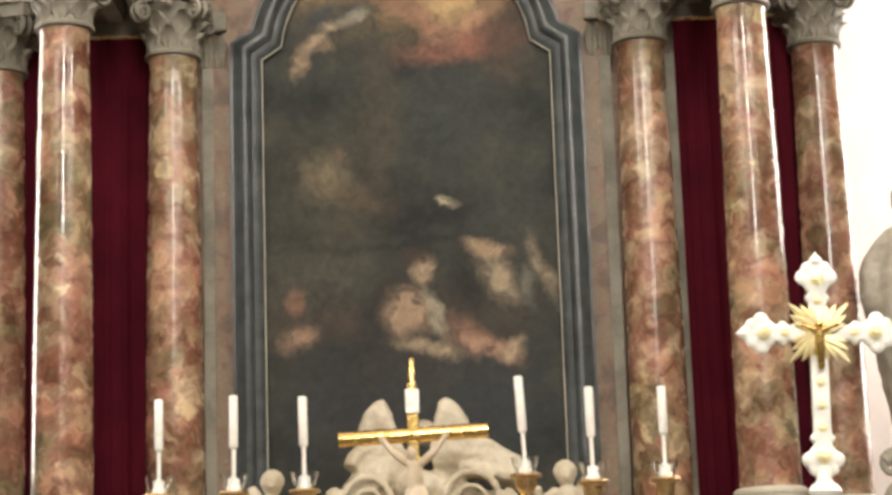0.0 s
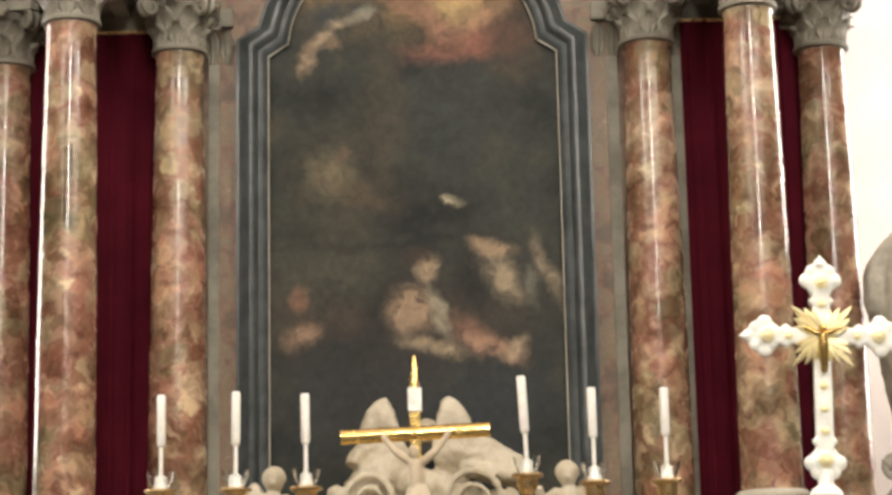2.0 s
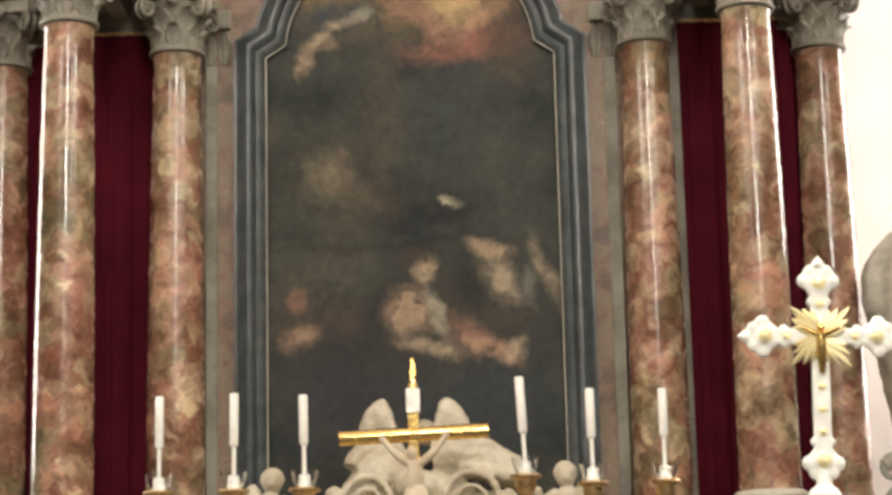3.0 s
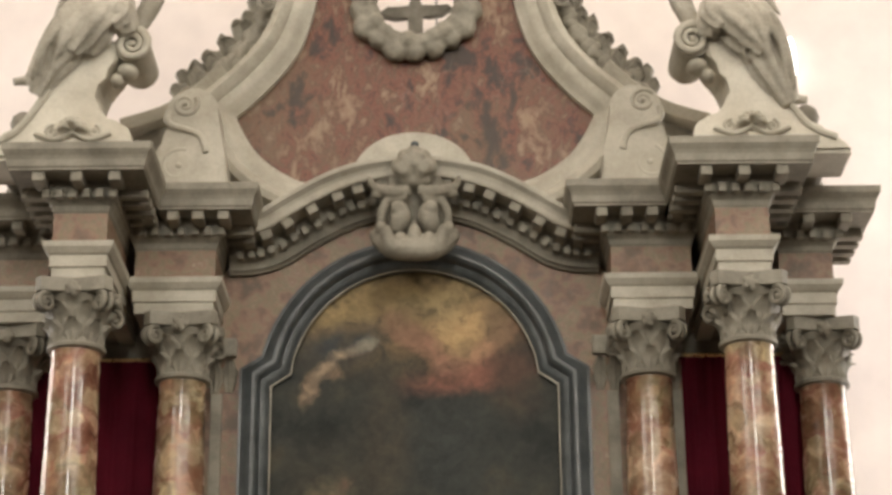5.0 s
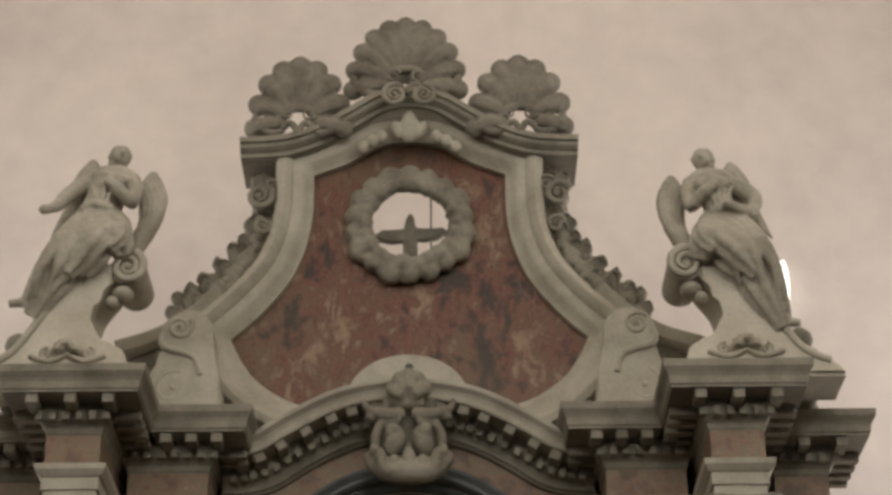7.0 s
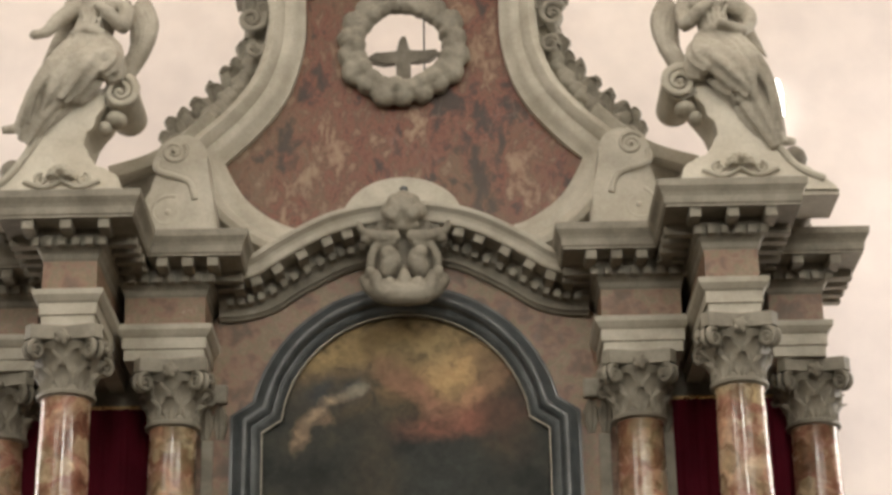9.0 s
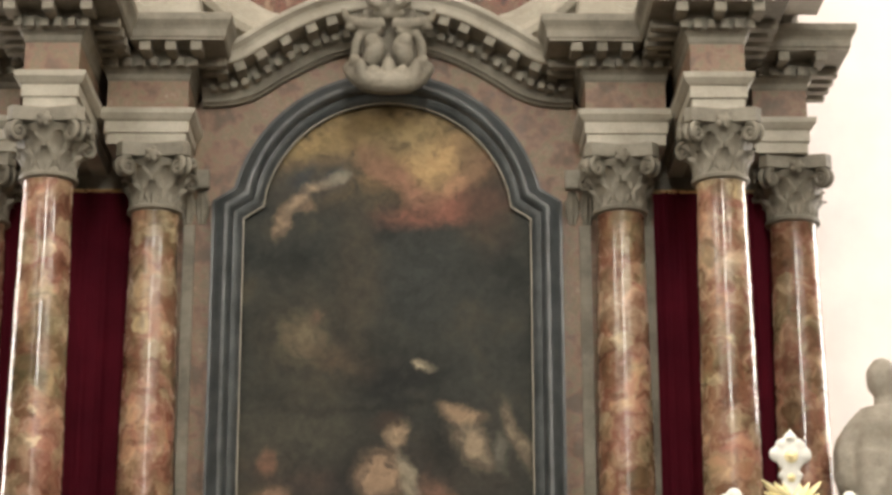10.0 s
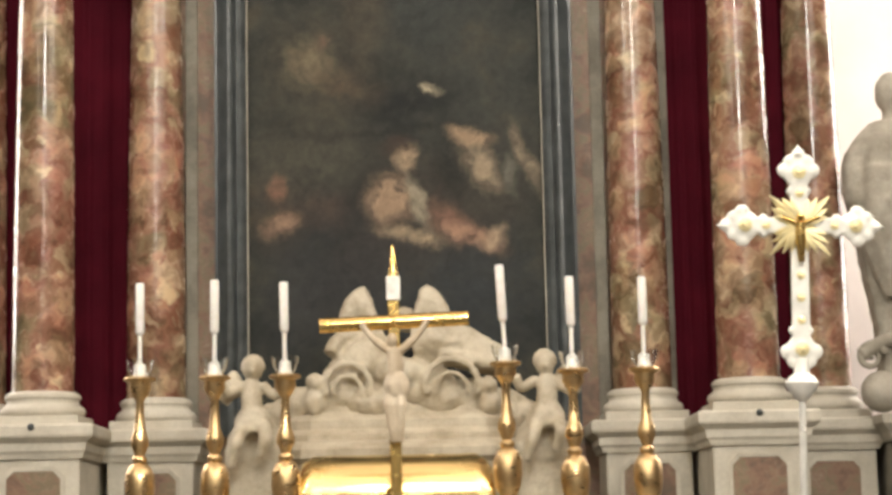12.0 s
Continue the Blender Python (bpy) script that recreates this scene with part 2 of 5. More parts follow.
M_VELVET, t_, b_ = material("crimson_velvet", 0.85)
co_ = coords(t_)
n_ = node(t_, "ShaderNodeTexNoise", {"Vector": co_, "Scale": 3.0, "Detail": 5.0}).outputs["Fac"]
t_.links.new(ramp(t_, n_, [(0.3, (0.05, 0.0025, 0.008)), (0.7, (0.082, 0.005, 0.013))]), b_.inputs["Base Color"])
b_.inputs["Specular IOR Level"].default_value = 0.1
weave = node(t_, "ShaderNodeTexNoise", {"Vector": co_, "Scale": 160.0}).outputs["Fac"]
bump(t_, b_, weave, 0.2, 0.002)


# ---- mesh helpers ----
def part(name, bm, mat, parent=None, label="", smooth=None):
    me = bpy.data.meshes.new(name)
    bmesh.ops.recalc_face_normals(bm, faces=bm.faces[:])
    if smooth is not None:
        for f in bm.faces:
            f.smooth = True
        for e in bm.edges:
            if len(e.link_faces) == 2 and e.calc_face_angle(0) > radians(smooth):
                e.smooth = False
    bm.to_mesh(me)
    bm.free()
    me.materials.append(mat)
    ob = new(name, me)
    if parent is not None:
        ob.parent = parent
    return tagged(ob, label=label)


def thing(name, label, category, group="", kind="", at=(0, 0, 0)):
    ob = new(name)
    ob.location = at
    return tagged(ob, label, category, group, kind)


def box(x0, x1, y0, y1, z0, z1, bev=0.0, bm=None):
    bm = bm or bmesh.new()
    made = bmesh.ops.create_cube(bm, size=1.0, matrix=Matrix.Translation(((x0 + x1) / 2, (y0 + y1) / 2, (z0 + z1) / 2)) @ Matrix.Diagonal((x1 - x0, y1 - y0, z1 - z0, 1)))
    if bev:
        edges = {e for v in made["verts"] for e in v.link_edges}
        bmesh.ops.bevel(bm, geom=list(edges), offset=bev, segments=2, affect="EDGES", profile=0.6)
    return bm


def lathe(profile, seg=32, bm=None, m=Matrix(), wave=None):
    """Solid of revolution; profile is (radius, height) from bottom to top."""
    bm = bm or bmesh.new()
    rings = []
    for i, (r, z) in enumerate(profile):
        ring = []
        for k in range(seg):
            a = 2 * math.pi * k / seg
            rr = r * (1 + wave(a, i / (len(profile) - 1))) if wave else r
            ring.append(bm.verts.new(m @ Vector((rr * math.cos(a), rr * math.sin(a), z))))
        rings.append(ring)
    for a, b in zip(rings, rings[1:]):
        for k in range(seg):
            bm.faces.new((a[k], a[(k + 1) % seg], b[(k + 1) % seg], b[k]))
    bm.faces.new(rings[0][::-1])
    bm.faces.new(rings[-1])
    return bm


def prism(poly, y0, y1, bev=0.0, bm=None):
    """A plate with the outline poly in x and z, from depth y0 to y1."""
    bm = bm or bmesh.new()
    a = [bm.verts.new((x, y0, z)) for x, z in poly]
    b = [bm.verts.new((x, y1, z)) for x, z in poly]
    n = len(poly)
    f = bm.faces.new(a)
    faces = [f, bm.faces.new(b[::-1])]
    for k in range(n):
        bm.faces.new((a[k], b[k], b[(k + 1) % n], a[(k + 1) % n]))
    if bev:
        bmesh.ops.bevel(bm, geom=list(f.edges), offset=bev, segments=2, affect="EDGES")
    return bm


def sweep(path, profile, closed=False, bm=None, ends=True):
    """Moulding along a path in x and z; the profile is (outward, depth y), outward to the left of the way."""
    bm = bm or bmesh.new()
    pts = [Vector((x, z)) for x, z in path]
    n = len(pts)
    rings = []
    for i, p in enumerate(pts):
        a = pts[(i - 1) % n] if closed or i else p
        b = pts[(i + 1) % n] if closed or i < n - 1 else p
        d1 = (p - a).normalized() if (p - a).length > 1e-9 else (b - p).normalized()
        d2 = (b - p).normalized() if (b - p).length > 1e-9 else d1
        n1, n2 = Vector((-d1.y, d1.x)), Vector((-d2.y, d2.x))
        nn = n1 + n2
        nn = nn / max(0.35, nn.length_squared / 2)
        rings.append([bm.verts.new((p.x + nn.x * u, v, p.y + nn.y * u)) for u, v in profile])
    m = len(profile)
    for i in range(n if closed else n - 1):
        a, b = rings[i], rings[(i + 1) % n]
        for k in range(m):
            bm.faces.new((a[k], a[(k + 1) % m], b[(k + 1) % m], b[k]))
    if not closed and ends:
        bm.faces.new(rings[0])
        bm.faces.new(rings[-1][::-1])
    return bm


def around(plan, profile, bm=None):
    """Moulding along a plan polyline (x, y) with mitred corners; the profile is (outward, z), outward to the right of the way."""
    bm = bm or bmesh.new()
    pts = [Vector(p) for p in plan]
    rings = []
    for i, p in enumerate(pts):
        d1 = (p - pts[i - 1]).normalized() if i else (pts[1] - p).normalized()
        d2 = (pts[i + 1] - p).normalized() if i < len(pts) - 1 else d1
        n1, n2 = Vector((d1.y, -d1.x)), Vector((d2.y, -d2.x))
        nn = n1 + n2
        nn = nn * 2 / nn.length_squared
        rings.append([bm.verts.new((p.x + nn.x * u, p.y + nn.y * u, z)) for u, z in profile])
    m = len(profile)
    for a, b in zip(rings, rings[1:]):
        for k in range(m):
            bm.faces.new((a[k], b[k], b[(k + 1) % m], a[(k + 1) % m]))
    bm.faces.new(rings[0])
    bm.faces.new(rings[-1][::-1])
    return bm


def arc(cx, cz, r, a0, a1, n, rz=None):
    rz = rz or r
    return [(cx + r * math.cos(radians(a0 + (a1 - a0) * i / n)), cz + rz * math.sin(radians(a0 + (a1 - a0) * i / n))) for i in range(n + 1)]


def smooth_path(pts, per=8):
    """Catmull-Rom through points of any dimension."""
    ps = [Vector(p) for p in pts]
    out = []
    for i in range(len(ps) - 1):
        p0, p1, p2, p3 = ps[max(i - 1, 0)], ps[i], ps[i + 1], ps[min(i + 2, len(ps) - 1)]
        for k in range(per):
            u = k / per
            out.append(tuple(0.5 * ((2 * p1) + (p2 - p0) * u + (2 * p0 - 5 * p1 + 4 * p2 - p3) * u * u + (3 * p1 - p0 - 3 * p2 + p3) * u ** 3)))
    return out + [tuple(ps[-1])]


def tube(pts, radii, seg=10, bm=None, flat=1.0):
    """A tapering tube through 3D points."""
    bm = bm or bmesh.new()
    ps = [Vector(p) for p in pts]
    rings = []
    side = None
    for i, p in enumerate(ps):
        d = (ps[min(i + 1, len(ps) - 1)] - ps[max(i - 1, 0)]).normalized()
        if side is None:
            side = d.orthogonal().normalized()
        side = (side - d * side.dot(d)).normalized()
        up = d.cross(side)
        r = radii[i] if isinstance(radii, (list, tuple)) else radii
        rings.append([bm.verts.new(p + (side * math.cos(2 * math.pi * k / seg) + up * math.sin(2 * math.pi * k / seg) * flat) * r) for k in range(seg)])
    for a, b in zip(rings, rings[1:]):
        for k in range(seg):
            bm.faces.new((a[k], a[(k + 1) % seg], b[(k + 1) % seg], b[k]))
    bm.faces.new(rings[0][::-1])
    bm.faces.new(rings[-1])
    return bm


def ball(c, r, bm=None, seg=16, rot=(0, 0, 0)):
    bm = bm or bmesh.new()
    r = (r, r, r) if isinstance(r, (int, float)) else r
    bmesh.ops.create_uvsphere(bm, u_segments=seg, v_segments=max(6, seg // 2 + 2), radius=1.0, matrix=pose(*c, *rot) @ Matrix.Diagonal((*r, 1)))
    return bm


def scroll(c, r, depth, turns=2.0, width=0.3, sense=1, start=0.0, bm=None):
    """A volute in the x-z plane: a spiral band that stands proud."""
    bm = bm or bmesh.new()
    n = int(14 * turns)
    path, rad = [], []
    for i in range(n + 1):
        u = i / n
        a = start + sense * u * turns * 2 * math.pi
        rr = r * (1 - 0.86 * u)
        path.append((c[0] + rr * math.cos(a), c[1], c[2] + rr * math.sin(a)))
        rad.append(r * width * (1 - 0.7 * u))
    tube(path, rad, 8, bm)
    ball((c[0], c[1], c[2]), (r * 0.2, depth * 0.6, r * 0.2), bm, 10)
    return bm


def fused(ob, voxel, folds=0.0, size=0.1):
    """Melts the joined forms of a carved figure into one skin."""
    r = ob.modifiers.new("skin", "REMESH")
    r.mode, r.voxel_size, r.use_smooth_shade = "VOXEL", voxel, True
    s = ob.modifiers.new("soften", "SMOOTH")
    s.iterations, s.factor = 3, 0.5
    if folds:
        tex = bpy.data.textures.new("chisel", "CLOUDS")
        tex.noise_scale, tex.noise_depth = size, 3
        d = ob.modifiers.new("folds", "DISPLACE")
        d.texture, d.strength, d.mid_level = tex, folds, 0.5
    return ob


# ---- the hall ----
def wall_with_windows(name, x_in, thick, y0, y1, z0, z1, windows):
    """A side wall in the plane x, with openings (centre y, width, z0, z1) cut through it."""
    bm = bmesh.new()
    xa, xb = sorted((x_in, x_in + thick))
    ws = sorted(windows)
    at = y0
    for wy, ww, a, b in ws:
        box(xa, xb, at, wy - ww / 2, z0, z1, bm=bm)
        box(xa, xb, wy - ww / 2, wy + ww / 2, z0, a, bm=bm)
        box(xa, xb, wy - ww / 2, wy + ww / 2, b, z1, bm=bm)
        at = wy + ww / 2
    box(xa, xb, at, y1, z0, z1, bm=bm)
    return tagged(part(name, bm, M_NAVE), "unseen church side wall with tall windows, darkened to cut bounce light", "wall", kind="structure")


wall_with_windows("wall_west", -HALL_X, -0.5, HALL_FRONT, HALL_BACK, 0, SPRING, SIDE_WINDOWS)
wall_with_windows("wall_east", HALL_X, 0.5, HALL_FRONT, HALL_BACK, 0, SPRING, SIDE_WINDOWS)
tagged(part("wall_north", box(-HALL_X - 0.5, HALL_X + 0.5, HALL_BACK, HALL_BACK + 0.5, 0, CROWN + 0.6), M_PLASTER), "bright white plastered wall behind the altar", "wall", kind="structure")
bm = bmesh.new()
for x0, x1, z0, z1 in ((-8.5, -0.2, 0, 20.3), (2.2, 8.5, 0, 20.3), (-0.2, 2.2, 0, 9.7), (-0.2, 2.2, 16.7, 20.3)):
    box(x0, x1, HALL_FRONT - 0.5, HALL_FRONT, z0, z1, bm=bm)
tagged(part("wall_south", bm, M_NAVE), "unseen entrance wall with a tall window, darkened to cut bounce light", "wall", kind="structure")
tagged(part("floor", box(-9, 9, HALL_FRONT - 1, HALL_BACK + 1, -0.4, 0, 0), M_FLOOR), "unseen stone church floor, darkened to cut bounce light", "floor", kind="structure")
vault = arc(0, SPRING, HALL_X + 0.01, 180, 0, 40, CROWN - SPRING)
tagged(part("ceiling", prism(vault + [(HALL_X + 0.5, SPRING), (HALL_X + 0.5, CROWN + 0.8), (-HALL_X - 0.5, CROWN + 0.8), (-HALL_X - 0.5, SPRING)], HALL_FRONT - 0.5, HALL_BACK + 0.5), M_PLASTER),
       "white plastered barrel vault", "ceiling", kind="structure")
k = 0
for side in (-1, 1):
    for wy, ww, z0, z1 in SIDE_WINDOWS:
        k += 1
        w = thing("window_%d" % k, "tall leaded church window in a plastered wall", "window", kind="structure")
        x = side * (HALL_X + 0.25)
        bm = bmesh.new()
        for i in range(4):
            y = wy - ww / 2 + 0.03 + (ww - 0.06) * i / 3
            box(x - 0.03, x + 0.03, y - 0.03, y + 0.03, z0, z1, bm=bm)
        for i in range(7):
            z = z0 + 0.03 + (z1 - z0 - 0.06) * i / 6
            box(x - 0.025, x + 0.025, wy - ww / 2, wy + ww / 2, z - 0.025, z + 0.025, bm=bm)
        part("window_frame", bm, M_SLATE, w)
        pane = part("pane", box(x - 0.004, x + 0.004, wy - ww / 2, wy + ww / 2, z0, z1), M_GLASS, w)
        pane.visible_shadow = False
for i, (x, y0, h) in enumerate(((5.2, -3.6, 0.18), (4.9, -3.2, 0.36), (4.6, -2.8, 0.54))):
    tagged(part("altar_step", box(-x, x, y0, 1.2 - i * 0.01, h - 0.18, h, 0.015), M_FLOOR), "broad stone step up to the altar", "step", "altar steps", "structure")

# ---- retable: pedestals, columns, entablature ----
COLUMNS = [(-3.0, 0.0), (-2.335, -1.0), (-1.69, -0.25), (1.71, -0.25), (2.34, -1.0), (3.02, 0.0)]
PED_TOP, NECK, CAP_TOP = 2.48, 6.0, 6.49
BACK = 0.35


def pedestal(x, y):
    p = thing("pedestal", "pale limestone column pedestal with inset red marble panel", "pedestal", "column pedestals", at=(x, y, 0))
    h = 0.295
    part("die", box(-h, h, -h, BACK - y, 0.54, PED_TOP - 0.2, 0.012), M_PED, p)
    u = [(-h, BACK - y), (-h, -h), (h, -h), (h, BACK - y)]
    z = PED_TOP
    prof = [(-0.05, z - 0.22), (0.02, z - 0.22), (0.03, z - 0.19), (0.045, z - 0.17), (0.05, z - 0.12), (0.095, z - 0.085), (0.1, z - 0.07), (0.1, z - 0.015), (0.085, z), (-0.29, z)]
    part("cornice", around(u, prof), M_PED, p)
    part("plinth", around(u, [(-0.29, 0.54), (0.1, 0.54), (0.1, 0.75), (0.05, 0.8), (0.015, 0.84), (-0.29, 0.84)]), M_PED, p)
    w, c = 0.175, 0.05
    poly = [(-w, 1.1), (w, 1.1), (w, 2.18 - c), (w - c, 2.18), (-w + c, 2.18), (-w, 2.18 - c)]
    part("panel", prism(poly, -h - 0.012, -h + 0.05, 0.004), M_FRIEZE, p, "red marble inset panel")
    part("panel_border", sweep(poly, [(0.0, -h - 0.016), (-0.03, -h - 0.02), (-0.03, -h + 0.01), (0.0, -h + 0.01)], closed=True), M_PED, p)
    if y < -0.5:
        part("iron_boss", ball((0.0, -h - 0.1, PED_TOP - 0.02), (0.024, 0.02, 0.024), None, 10), M_SLATE, p, "small dark iron boss", 80)
    return p


def leaf_mesh(w, h, out):
    """An acanthus leaf: ribbed, curling over at the tip."""
    bm = bmesh.new()
    n, m = 9, 7
    grid = []
    for i in range(n):
        u = i / (n - 1)
        width = w * (0.62 + 0.5 * math.sin(math.pi * min(u * 1.05, 1)) - 0.35 * u ** 4) * (1 + 0.13 * math.cos(u * 20))
        zz = h * (u if u < 0.8 else 0.8 + 0.2 * math.sin((u - 0.8) / 0.2 * 2.4) * 0.6)
        yy = -out * (0.15 * u + 0.85 * max(0, u - 0.45) ** 1.6 / 0.55 ** 1.6)
        row = []
        for j in range(m):
            s = 2 * j / (m - 1) - 1
            rib = 0.012 * (1 if j % 2 else -0.4) * (1 - 0.4 * u)
            row.append(bm.verts.new((s * width / 2, yy - rib + 0.02 * s * s, zz)))
        grid.append(row)
    fs = []
    for a, b in zip(grid, grid[1:]):
        for j in range(m - 1):
            fs.append(bm.faces.new((a[j], a[j + 1], b[j + 1], b[j])))
    ret = bmesh.ops.extrude_face_region(bm, geom=fs)
    for v in ret["geom"]:
        if isinstance(v, bmesh.types.BMVert):
            v.co.y += 0.022
    return bm


def column(x, y):
    c = thing("column", "polished red and olive marble column with carved limestone capital", "column", "columns of the altar", at=(x, y, 0))
    rb, rt = 0.205, 0.168
    prof = [(rb * 1.02, PED_TOP + 0.22), (rb, PED_TOP + 0.27)]
    for i in range(15):
        u = i / 14
        prof.append((rb - (rb - rt) * u ** 1.7, PED_TOP + 0.3 + (NECK - PED_TOP - 0.34) * u))
    prof += [(rt * 1.03, NECK - 0.02), (rt * 1.03, NECK + 0.02)]
    part("shaft", lathe(prof, 48), M_COLUMN, c, "polished red and olive marble shaft", 40)
    z = PED_TOP
    base = [(0.255, z + 0.06), (0.275, z + 0.075), (0.28, z + 0.1), (0.27, z + 0.125), (0.245, z + 0.14), (0.235, z + 0.16), (0.24, z + 0.175), (0.25, z + 0.185), (0.248, z + 0.205), (0.222, z + 0.225), (0.2, z + 0.23)]
    part("base", lathe(base, 40), M_PED, c, "pale limestone base", 45)
    part("base_plinth", box(-0.285, 0.285, -0.285, 0.285, z, z + 0.062, 0.006), M_PED, c)
    bell = [(rt + 0.005, NECK), (rt + 0.035, NECK + 0.012), (rt + 0.035, NECK + 0.035), (rt + 0.01, NECK + 0.05), (rt + 0.0, NECK + 0.2), (rt + 0.02, NECK + 0.3), (rt + 0.06, NECK + 0.37), (rt + 0.065, NECK + 0.385)]
    cap = part("capital", lathe(bell, 32), M_STONE, c, "carved grey limestone capital", 45)
    for row, (zz, w, h, out, shift) in enumerate(((NECK + 0.045, 0.135, 0.17, 0.085, 0), (NECK + 0.12, 0.13, 0.21, 0.12, 0.5))):
        mesh = None
        for k in range(8):
            a = 2 * math.pi * (k + shift) / 8
            if mesh is None:
                first = part("leaf", leaf_mesh(w, h, out), M_STONE, cap, smooth=60)
                mesh = first.data
                ob = first
            else:
                ob = new("leaf", mesh)
                ob.parent = cap
            ob.matrix_basis = Matrix.Translation((0, 0, zz)) @ Matrix.Rotation(a, 4, "Z") @ Matrix.Translation((0, -rt - 0.012, 0))
    vol = None
    for k in range(4):
        a = math.pi / 4 + k * math.pi / 2
        if vol is None:
            bm = bmesh.new()
            for s in (-1, 1):
                scroll((0.285, s * 0.028, NECK + 0.315), 0.072, 0.03, 1.8, 0.3, -1, 1.9, bm)
            tube([(0.17, 0, NECK + 0.2), (0.2, 0, NECK + 0.3), (0.26, 0, NECK + 0.375)], [0.03, 0.035, 0.03], 8, bm)
            ob = part("volute", bm, M_STONE, cap, smooth=50)
            vol = ob.data
        else:
            ob = new("volute", vol)
            ob.parent = cap
        ob.matrix_basis = Matrix.Rotation(a, 4, "Z")
    flower = None
    for k in range(4):
        if flower is None:
            bm = ball((0, -rt - 0.095, NECK + 0.39), (0.045, 0.035, 0.045), None, 10)
            for j in range(5):
                b = 2 * math.pi * j / 5
                ball((0.035 * math.cos(b), -rt - 0.1, NECK + 0.39 + 0.035 * math.sin(b)), (0.025, 0.02, 0.025), bm, 8)
            ob = part("rosette", bm, M_STONE, cap, smooth=60)
            flower = ob.data
        else:
            ob = new("rosette", flower)
            ob.parent = cap
        ob.matrix_basis = Matrix.Rotation(k * math.pi / 2, 4, "Z")
    poly = []
    for k in range(4):
        a = math.pi / 4 + k * math.pi / 2
        ca, sa = math.cos(a), math.sin(a)
        for s in (-0.035, 0.035):
            poly.append((0.345 * ca - s * sa, 0.345 * sa + s * ca))
        b = a + math.pi / 4
        for s in (-0.1, 0, 0.1):
            poly.append(((0.215 + abs(s) * 0.25) * math.cos(b) - s * math.sin(b), (0.215 + abs(s) * 0.25) * math.sin(b) + s * math.cos(b)))
    bm = prism(poly, 0, 0.1)
    bmesh.ops.transform(bm, matrix=Matrix.Translation((0, 0, CAP_TOP - 0.1)) @ Matrix(((1, 0, 0, 0), (0, 0, 1, 0), (0, 1, 0, 0), (0, 0, 0, 1))), verts=bm.verts[:])
    part("abacus", bm, M_STONE, c)
    return c


for x, y in COLUMNS:
    pedestal(x, y)
first_column = column(*COLUMNS[0])
for x, y in COLUMNS[1:]:
    copy_thing(first_column, pose(x, y, 0, 0, 0, random.choice((0, 90, 180, 270))))

CORNICE = [(-0.1, 6.93), (0.0, 6.93), (0.012, 6.95), (0.02, 6.985), (0.045, 7.025), (0.06, 7.035), (0.06, 7.15), (0.285, 7.15), (0.285, 7.165), (0.295, 7.175), (0.3, 7.225), (0.31, 7.25), (0.335, 7.29), (0.34, 7.34), (-0.1, 7.36)]


def entablature(x0, x1, yf, back=BACK):
    """A break of the entablature over a column: architrave, frieze, dentils and cornice."""
    e = thing("entablature_block", "grey limestone entablature block with red marble frieze and bracketed cornice", "entablature", "entablature blocks", at=(0, 0, 0.04))
    u = [(x0, back), (x0, yf), (x1, yf), (x1, back)]
    arch = [(-0.12, 6.45), (0.0, 6.45), (0.0, 6.53), (0.015, 6.535), (0.015, 6.62), (0.03, 6.63), (0.06, 6.67), (0.065, 6.71), (-0.12, 6.72)]
    part("architrave", around(u, arch), M_STONE_LIGHT, e)
    part("core", box(x0 + 0.03, x1 - 0.03, yf + 0.03, back, 6.46, 7.33), M_STONE, e)
    part("frieze", around(u, [(-0.12, 6.715), (0.005, 6.715), (0.005, 6.935), (-0.12, 6.935)]), M_FRIEZE, e, "dull red marble frieze")
    part("cornice", around(u, CORNICE), M_STONE, e)
    n = max(3, round((x1 - x0 + 0.2) / 0.17))
    mesh = None
    spots = [(x0 - 0.08 + (x1 - x0 + 0.16) * i / (n - 1), yf - 0.14, 0) for i in range(n)]
    m = round((back - yf) / 0.17)
    for sx in (x0 - 0.14, x1 + 0.14):
        spots += [(sx, yf + 0.1 + 0.17 * i, 90) for i in range(m)]
    for sx, sy, turn in spots:
        if mesh is None:
            ob = part("modillion", box(-0.042, 0.042, -0.125, 0.08, -0.035, 0.04, 0.01), M_STONE, e)
            mesh = ob.data
        else:
            ob = new("modillion", mesh)
            ob.parent = e
        ob.matrix_basis = pose(sx, sy, 7.115, 0, 0, turn * (1 if sx > (x0 + x1) / 2 else -1))
    tooth = None
    k = round((x1 - x0 + 0.16) / 0.09)
    for i in range(k):
        if tooth is None:
            ob = part("dentil", box(-0.026, 0.026, -0.03, 0.03, -0.032, 0.03, 0.004), M_STONE, e)
            tooth = ob.data
        else:
            ob = new("dentil", tooth)
            ob.parent = e
        ob.matrix_basis = pose(x0 - 0.05 + (x1 - x0 + 0.1) * i / (k - 1), yf - 0.085, 7.05)
    return e


for sx in (-1, 1):
    for x0, x1, yf in ((2.135, 2.505, -1.2), (1.46, 2.04, -0.45), (2.72, 3.11, -0.28)):
        entablature(*sorted((sx * x0, sx * x1)), yf)

